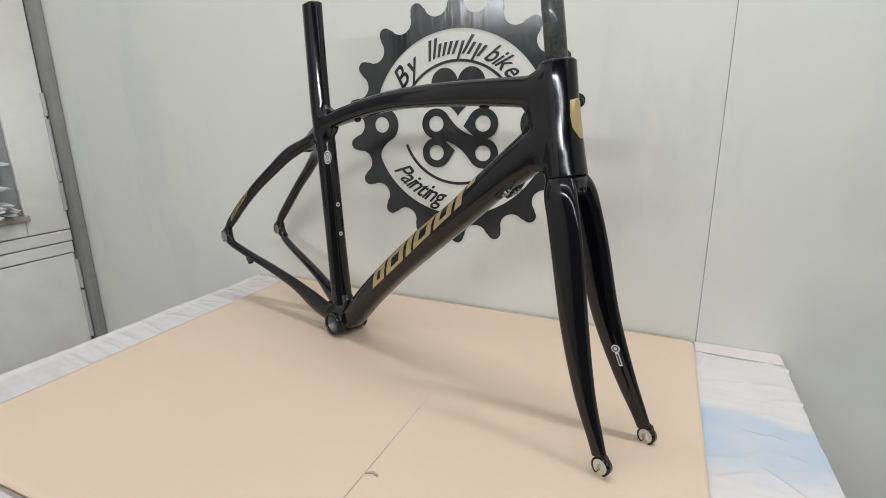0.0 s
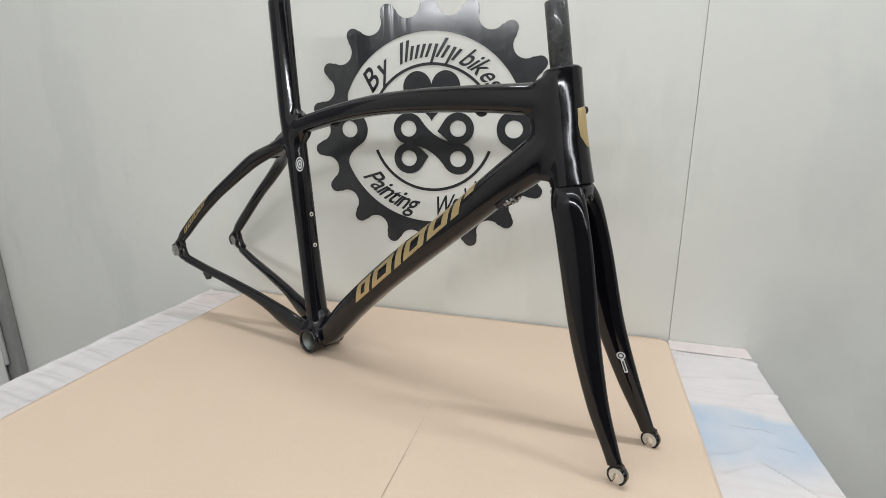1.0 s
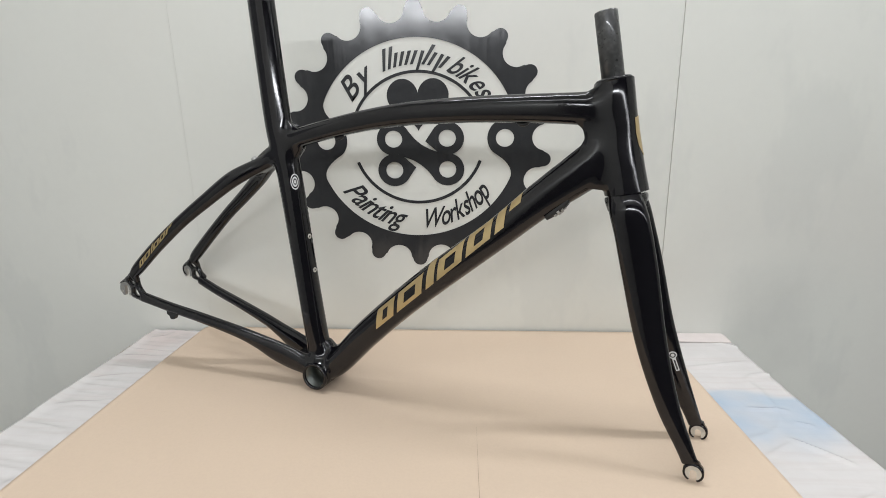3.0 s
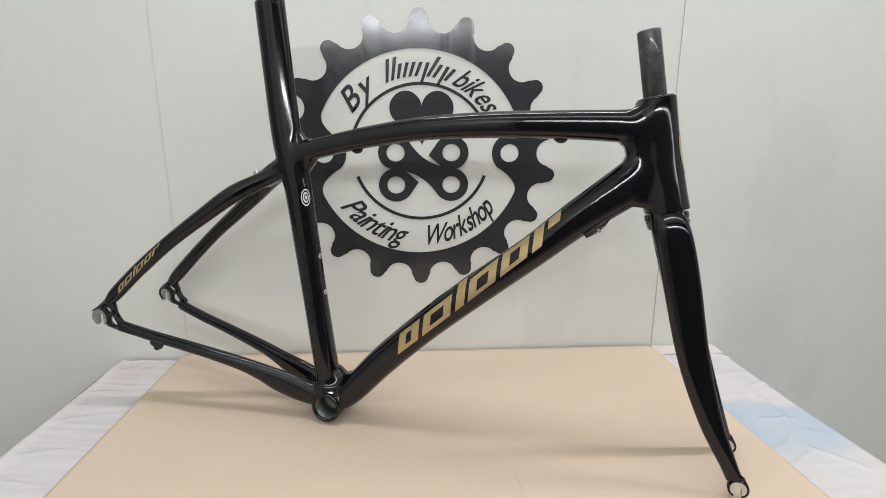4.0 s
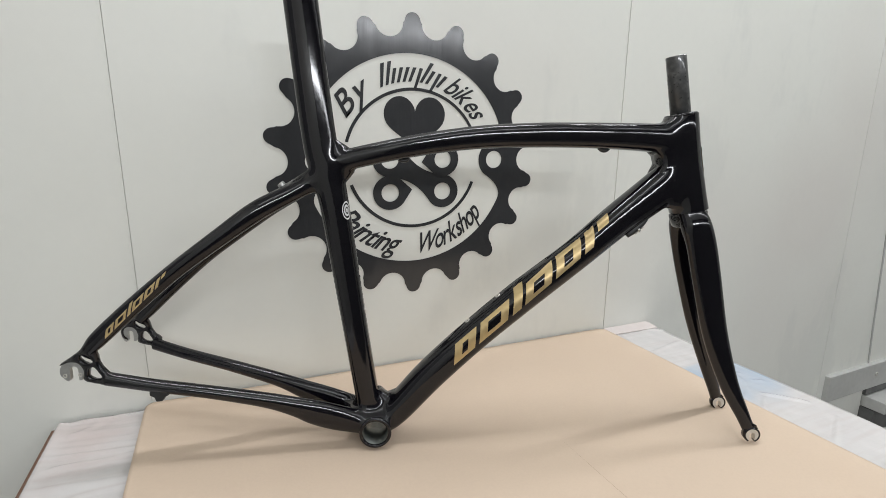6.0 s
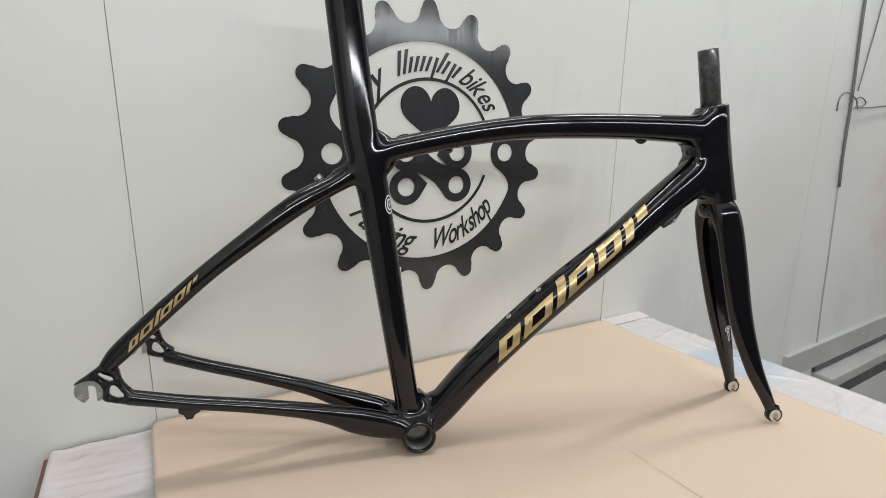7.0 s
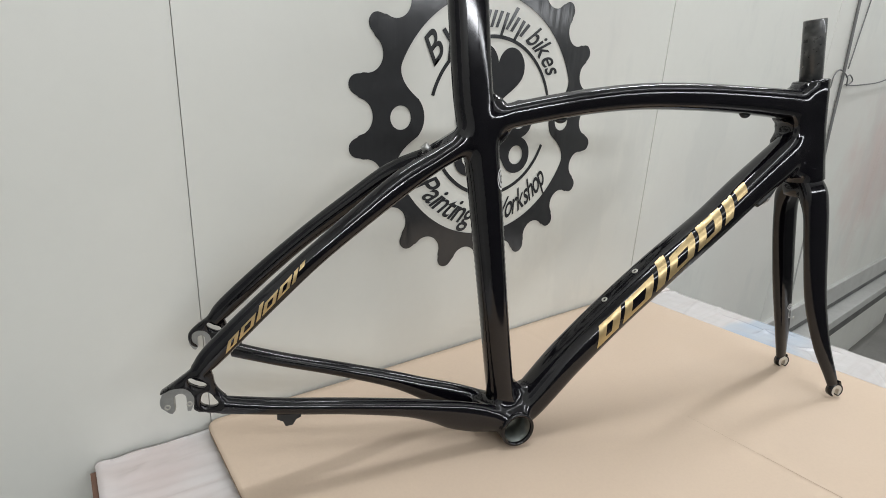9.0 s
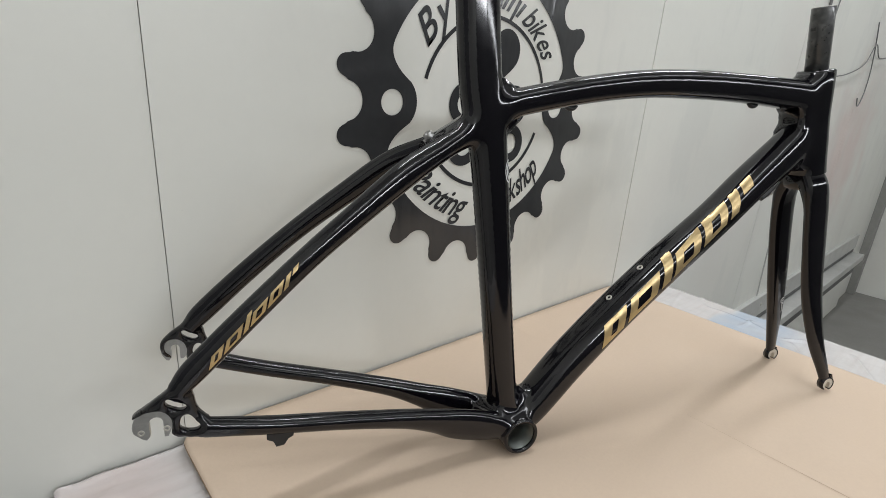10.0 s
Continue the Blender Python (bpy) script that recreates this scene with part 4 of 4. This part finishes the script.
for y in ys:
    wd = (0.00008 + 0.0003 * max(0, min(1, (-0.37 - y) * 5))) * (1 + 0.5 * noise.noise(Vector((0, y * 30, 0))))
    x = 0.2985 + 0.0012 * noise.noise(Vector((3, y * 6, 0))) + 0.006 * min(0.0, (y + 0.30)) * -0.3
    pair = [bm.verts.new((x + s * wd, y, card_z(x + s * wd, y) + 0.0007)) for s in (-1, 1)]
    if last:
        bm.faces.new((last[0], last[1], pair[1], pair[0]))
    last = pair
part("fold_shade_line", bm, FOLD_SHADE_AND_TEAR, card, "fold line, its shade drawn as a thin dark strip")
bm = bmesh.new()
slab(bm, [(0.300, -0.582), (0.309, -0.578), (0.318, -0.581), (0.317, -0.577), (0.308, -0.574), (0.300, -0.579)], 0.0006, 0.0012, lambda x, y, d: Vector((x, y, card_z(x, y) + d)))
part("torn_nick", bm, FOLD_SHADE_AND_TEAR, card, "small dark tear")

# ---- emblem on the wall ----
GX, GZ, GY = 0.1890, 0.4150, -0.0016


def on_wall(p, q, d):
    return Vector((GX + p * 1.04, GY - d, GZ + q))


emblem = empty("wall_emblem", pose(GX, 0, GZ), "charcoal vinyl chainring emblem stuck on the white wall", "wall sticker")


def emblem_part(name, bm, label=""):
    ob = part(name, bm, VINYL, emblem, label)
    ob.matrix_parent_inverse = Matrix.Translation((-GX, 0, -GZ))
    return ob


def ring_radius(a):
    f = (math.degrees(a) - 90) % 20
    f = abs(f - 20 if f > 10 else f)
    tip, val = math.degrees(math.asin(0.0140 / 0.2460)), 10 - math.degrees(math.asin(0.0258 / 0.2460))

    def r_tip(g):
        return 0.2460 * math.cos(math.radians(g)) + math.sqrt(max(0, 0.0140 ** 2 - (0.2460 * math.sin(math.radians(g))) ** 2))

    def r_val(g):
        h = math.radians(10 - g)
        return 0.2460 * math.cos(h) - math.sqrt(max(0, 0.0258 ** 2 - (0.2460 * math.sin(h)) ** 2))
    if f <= tip:
        return r_tip(f)
    if f >= val:
        return r_val(f)
    k = (f - tip) / (val - tip)
    return r_tip(tip) * (1 - k) + r_val(val) * k


def window_radius(a):
    f = math.degrees(a) % 180
    f = min(f, 180 - f)
    if f <= 11.0:
        s = math.radians(f)
        return 0.1745 * math.cos(s) - math.sqrt(max(0, 0.0395 ** 2 - (0.1745 * math.sin(s)) ** 2))
    s = math.radians(11.0)
    lo = 0.1745 * math.cos(s) - math.sqrt(0.0395 ** 2 - (0.1745 * math.sin(s)) ** 2)
    k = min(1, (f - 11.0) / 13.0)
    return lo + ((0.1910 if math.sin(a) > 0 else 0.1955) - lo) * (1 - (1 - k) ** 2.2)


n = 18 * 40
outer = [(ring_radius(2 * math.pi * k / n) * math.cos(2 * math.pi * k / n), ring_radius(2 * math.pi * k / n) * math.sin(2 * math.pi * k / n)) for k in range(n)]
n = 240
window = [(window_radius(2 * math.pi * k / n) * math.cos(2 * math.pi * k / n), window_radius(2 * math.pi * k / n) * math.sin(2 * math.pi * k / n)) for k in range(n)]
emblem_part("toothed_ring", flat(bmesh.new(), [outer, window, disc(0.0172, 0.1685), disc(0.0172, -0.1755)], on_wall, 0.0004))


def arc_band(r, wd, a0, a1, n=70, cx=0.003):
    pts = [(r + wd / 2, a0 + (a1 - a0) * k / n) for k in range(n + 1)] + [(r - wd / 2, a1 - (a1 - a0) * k / n) for k in range(n + 1)]
    return [(cx + rr * math.cos(math.radians(a)), rr * math.sin(math.radians(a))) for rr, a in pts]


emblem_part("arc", flat(bmesh.new(), [arc_band(0.1290, 0.0056, 15, 165)], on_wall, 0.0004))
emblem_part("arc", flat(bmesh.new(), [arc_band(0.1260, 0.0060, 200, 340)], on_wall, 0.0004))
heart = []
for k in range(80):
    f = 2 * math.pi * k / 80
    hx = 16 * math.sin(f) ** 3
    hy = 13 * math.cos(f) - 5 * math.cos(2 * f) - 2 * math.cos(3 * f) - math.cos(4 * f)
    heart.append((hx * 0.0585 / 16 + 0.004, 0.069 + hy * 0.0570 / 14.5 * (1.0 if hy > 0 else 0.80)))
emblem_part("heart", flat(bmesh.new(), [heart], on_wall, 0.0004))
LX, LT, LB, RO, RI = 0.0516, 0.0015, -0.0600, 0.0322, 0.0165


def link_outline():
    """A figure-eight chain plate from the upper left hole to the lower right one."""
    a, b = Vector((-LX + 0.0068, LT)), Vector((LX + 0.0068, LB))
    t = (b - a).normalized()
    nrm = Vector((-t.y, t.x))
    length = (b - a).length
    pts = []
    base = math.degrees(math.atan2(t.y, t.x))
    for k in range(31):
        f = math.radians(base + 60 + k * 240 / 30)
        pts.append(a + RO * Vector((math.cos(f), math.sin(f))))
    side = []
    for k in range(1, 16):
        s = k / 16
        side.append((s * (length - RO) + RO * 0.5, RO * (0.54 + 0.33 * (2 * s - 1) ** 2)))
    pts += [a + t * s - nrm * h for s, h in side]
    for k in range(31):
        f = math.radians(base - 120 + k * 240 / 30)
        pts.append(b + RO * Vector((math.cos(f), math.sin(f))))
    pts += [a + t * s + nrm * h for s, h in reversed(side)]
    return [(p.x, p.y) for p in pts]


emblem_part("chain_link", flat(bmesh.new(), [link_outline(), disc(RI, -LX + 0.0068, LT), disc(RI, LX + 0.0068, LB)], lambda p, q, d: on_wall(p, q, d + 0.0008), 0.0004))


def drop_outline(cx, cy, aim):
    pts = []
    for k in range(33):
        f = math.radians(aim + 42 + k * 276 / 32)
        pts.append((cx + RO * math.cos(f), cy + RO * math.sin(f)))
    f = math.radians(aim)
    pts.append((cx + 0.0425 * math.cos(f), cy + 0.0425 * math.sin(f)))
    return pts


emblem_part("chain_link_end", flat(bmesh.new(), [drop_outline(LX + 0.0068, LT, 187), disc(RI, LX + 0.0068, LT)], lambda p, q, d: on_wall(p, q, d + 0.0016), 0.0004))
emblem_part("chain_link_end", flat(bmesh.new(), [drop_outline(-LX + 0.0068, LB, 7), disc(RI, -LX + 0.0068, LB)], lambda p, q, d: on_wall(p, q, d + 0.0016), 0.0004))


def word(text, radius, middle, size, span, inside=False, gap=1.0, name="lettering"):
    """Slanted letters set along an arc about the emblem's centre; inside: read along the bottom."""
    total, glyphs = 0.0, []
    for ch in text:
        cu = bpy.data.curves.new("glyph", "FONT")
        cu.body, cu.size, cu.offset = ch, size, size * 0.012
        ob = bpy.data.objects.new("glyph", cu)
        scene.collection.objects.link(ob)
        me = bpy.data.meshes.new_from_object(ob.evaluated_get(bpy.context.evaluated_depsgraph_get()))
        xs = [v.co.x for v in me.vertices]
        x0, x1 = min(xs), max(xs)
        glyphs.append((me, x0, x1, total))
        total += (x1 - x0) + size * 0.07 * gap
        bpy.data.objects.remove(ob)
        bpy.data.curves.remove(cu)
    bm = bmesh.new()
    squeeze = radius * math.radians(span) / total
    for me, x0, x1, start in glyphs:
        s = (start + (x1 - x0) / 2 - total / 2) * squeeze
        a = math.radians(middle) + (s / radius if inside else -s / radius)
        for v in me.vertices:
            lx, ly = (v.co.x - (x0 + x1) / 2) * squeeze + 0.42 * (v.co.y - 0.3 * size), v.co.y
            rr = radius - ly if inside else radius + ly
            tx, ty = (-math.sin(a), math.cos(a)) if inside else (math.sin(a), -math.cos(a))
            p = rr * math.cos(a) + lx * tx
            q = rr * math.sin(a) + lx * ty
            v.co = on_wall(p, q, 0.0004)
        bm.from_mesh(me)
        bpy.data.meshes.remove(me)
    return emblem_part(name, bm)


def bars(radius, a0, a1, count, high):
    """A name drawn as plain slanted strokes along the arc."""
    for k in range(count):
        bm = bmesh.new()
        a = math.radians(a0 + (a1 - a0) * (k + 0.5) / count)
        half = math.radians(abs(a1 - a0) / count * 0.26)
        hi = high * (1.0 if k in (0, 1, 7) else 0.66)
        lo = -high * 0.30 if k in (6, 9) else 0.0
        pts = []
        for r, da in ((radius + lo, half), (radius + lo, -half), (radius + hi, -half - 0.10 * hi / high), (radius + hi, half - 0.10 * hi / high)):
            pts.append((r * math.cos(a + da), r * math.sin(a + da)))
        emblem_part("name_bar", flat(bm, [pts], on_wall, 0.0004))


word("By", 0.1405, 133.5, 0.057, 24, False, 0.5)
bars(0.1420, 116, 69, 11, 0.038)
word("bikes", 0.1405, 46.5, 0.054, 33, False, 0.5)
word("Painting", 0.1805, 238.5, 0.057, 44, True, 0.4)
word("Workshop", 0.1805, 299.0, 0.057, 51, True, 0.5)

# ---- side wall: corner post and booth door ----
tagged(part("trim_corner_post", boxed(X0, X0 + 0.058, -0.024, -0.001, FLOOR_Z, CEIL_Z, bevel=0.004), POST), "grey corner post between the walls", "trim", kind="structure")
door = empty("door_1", pose(X0, 0, 0), "closed dirty white booth door with a window", "door", kind="structure")


def door_part(name, bm, mat, label="", parent=None):
    ob = part(name, bm, mat, parent or door, label)
    ob.matrix_parent_inverse = Matrix.Translation((-X0, 0, 0)) if parent is None else Matrix.Identity(4)
    return ob


DX = X0 + 0.002
door_part("lower_panel", boxed(X0 + 0.001, DX + 0.014, -1.05, -0.034, FLOOR_Z + 0.02, 0.004, bevel=0.003), DOOR)
door_part("middle_rail", boxed(X0 + 0.001, DX + 0.016, -1.05, -0.031, 0.008, 0.044, bevel=0.002), DOOR)
door_part("middle_rail", boxed(X0 + 0.001, DX + 0.016, -1.05, -0.029, 0.048, 0.083, bevel=0.002), DOOR)
door_part("stile", boxed(X0 + 0.001, DX + 0.014, -0.150, -0.028, 0.087, 1.25, bevel=0.003), DOOR)
door_part("stile", boxed(X0 + 0.001, DX + 0.014, -1.05, -0.90, 0.087, 1.25, bevel=0.003), DOOR)
door_part("top_rail", boxed(X0 + 0.001, DX + 0.014, -0.899, -0.151, 1.10, 1.25, bevel=0.003), DOOR)
door_part("bottom_rail", boxed(X0 + 0.001, DX + 0.014, -0.899, -0.151, 0.087, 0.134, bevel=0.003), DOOR)
door_part("window_sill", boxed(X0 + 0.010, DX + 0.026, -0.91, -0.140, 0.134, 0.152, bevel=0.003), material("stained_sill", (0.42, 0.34, 0.32), 0.6, vary=0.5, scale=12, fine=0.3, fine_scale=50), "stained reddish window sill")
door_part("window_pane", boxed(X0 + 0.002, DX + 0.004, -0.899, -0.151, 0.153, 1.098), GLASS_DARK, "dusty grey window pane")
rng = random.Random(4)
bm = bmesh.new()
for k in range(60):
    y, z = -0.19 - rng.random() * 0.25, 0.16 + rng.random() ** 2 * 0.22
    r = 0.003 + rng.random() * 0.008
    m = Matrix.Translation((DX + 0.0045, y, z)) @ Matrix.Diagonal((0.1, 1.6 * r, 0.8 * r, 1)) @ Matrix.Rotation(rng.random(), 4, "X")
    bmesh.ops.create_icosphere(bm, subdivisions=1, radius=1, matrix=m)
splash = door_part("paint_splash", bm, STICKER, "dried white paint splashes")
for z0, z1 in ((0.245, 0.440), (0.150, 0.240), (-0.12, -0.02), (-0.30, -0.13), (0.45, 0.52)):
    bm = bmesh.new()
    sweep(bm, [(X0 + 0.020, -0.031, z0, 0.006, 0.006), (X0 + 0.020, -0.031, z1, 0.006, 0.006)], 14, 2, 2.0, (0, 1, 0))
    door_part("hinge_pin", bm, STEEL, "grey steel hinge pin")

# ---- far right: cable, cord, wire and steel plinth ----
bm = bmesh.new()
wire(bm, [(1.765, -0.010, 1.40), (1.800, -0.010, 0.893), (1.838, -0.010, 0.60), (1.852, -0.010, 0.42), (1.872, -0.010, 0.287)], 0.0048, 10)
tagged(part("hanging_cable", bm, material("grey_cable", (0.15, 0.15, 0.147), 0.5, vary=0.2, scale=20), None, smooth=True), "dark grey cable hanging down the wall", "cable")
bm = bmesh.new()
wire(bm, [(1.876, -0.005, 0.290), (1.905, -0.005, 0.05), (1.935, -0.005, -0.20), (1.968, -0.005, -0.42)], 0.0030, 8)
tagged(part("thin_cable", bm, material("pale_cord", (0.42, 0.42, 0.40), 0.6, vary=0.3, scale=20), None, smooth=True), "thin pale cable running down the wall", "cable")
bm = bmesh.new()
wire(bm, [(1.755, -0.006, 0.545), (1.750, -0.010, 0.585), (1.790, -0.012, 0.605), (1.835, -0.024, 0.585), (1.860, -0.022, 0.560), (1.900, -0.016, 0.560), (2.06, -0.010, 0.570), (2.32, -0.010, 0.597), (2.57, -0.010, 0.655), (2.66, -0.014, 0.745), (2.80, -0.012, 0.700), (3.00, -0.010, 0.715)], 0.0022, 8)
wire(bm, [(1.835, -0.022, 0.585), (1.900, -0.014, 0.595), (1.955, -0.010, 0.580), (1.925, -0.010, 0.565), (1.870, -0.014, 0.562)], 0.0022, 8)
tagged(part("loose_wire", bm, WIRE, None, smooth=True), "thin grey wire knotted round the cable", "wire")
bm = bmesh.new()
wire(bm, [(1.985, -0.007, 1.30), (1.960, -0.007, 1.06), (1.938, -0.007, 0.885), (1.902, -0.008, 0.720), (1.874, -0.010, 0.615)], 0.0022, 8)
tagged(part("thin_wire", bm, WIRE, None, smooth=True), "thin grey wire running up the wall beside the cable", "wire")
bm = bmesh.new()
wire(bm, [(2.60, -0.010, 0.830), (2.67, -0.010, 0.740), (2.725, -0.010, 0.640), (2.736, -0.010, 0.550), (2.705, -0.010, 0.488), (2.665, -0.010, 0.478), (2.630, -0.010, 0.510)], 0.0026, 8)
tagged(part("wire_hook", bm, WIRE, None, smooth=True), "bent grey wire hook hanging on the wall", "wire")

plinth = empty("steel_plinth", pose(1.97, 0, FLOOR_Z), "grey steel ledge profile along the wall's foot", "ledge")


def plinth_part(name, bm, mat, label=""):
    ob = part(name, bm, mat, plinth, label)
    ob.matrix_parent_inverse = Matrix.Translation((-1.97, 0, -FLOOR_Z))
    return ob


plinth_part("upper_strip", boxed(1.70, 3.90, -0.020, -0.001, -0.425, -0.330, bevel=0.003), STEEL)
# gap and channel below carry their shade as a darker steel
plinth_part("gap_strip", boxed(1.96, 3.90, -0.014, -0.001, -0.455, -0.428), SHADED_STEEL, "gap between strips, its shade put in as dark colour")
plinth_part("ledge", boxed(1.96, 3.90, -0.080, -0.001, -0.500, -0.458, bevel=0.003), STEEL)
plinth_part("lower_channel", boxed(1.96, 3.88, -0.050, -0.001, -0.590, -0.503), SHADED_STEEL, "recessed channel, its shade put in as dark colour")
plinth_part("foot_panel", boxed(1.96, 3.86, -0.030, -0.001, FLOOR_Z, -0.593, bevel=0.003), WALL, "pale painted foot panel")
for x in (1.99, 2.35):
    boss(plinth, Vector((x - 1.97, -0.0215, -0.372 - FLOOR_Z)), (0, -1, 0), 0.007, PALE, "bolt", "pale bolt head")
tagged(part("trim_end_post", boxed(X1 - 0.10, X1 - 0.001, -0.05, -0.001, FLOOR_Z, CEIL_Z, bevel=0.004), POST), "grey corner post at the far end", "trim", kind="structure")

# luminaires round the lamps
for x, y, z, ln, wd, watts, tilt in LAMPS:
    lamp = part("ceiling_light", boxed(-ln / 2 - 0.03, ln / 2 + 0.03, -wd / 2 - 0.03, wd / 2 + 0.03, 0.004, 0.034, bevel=0.004), CEIL)
    lamp.matrix_world = pose(x, y, z, tilt, 0, 0)
    tagged(lamp, "white housing of a long ceiling tube light", "ceiling light", "ceiling tube lights")
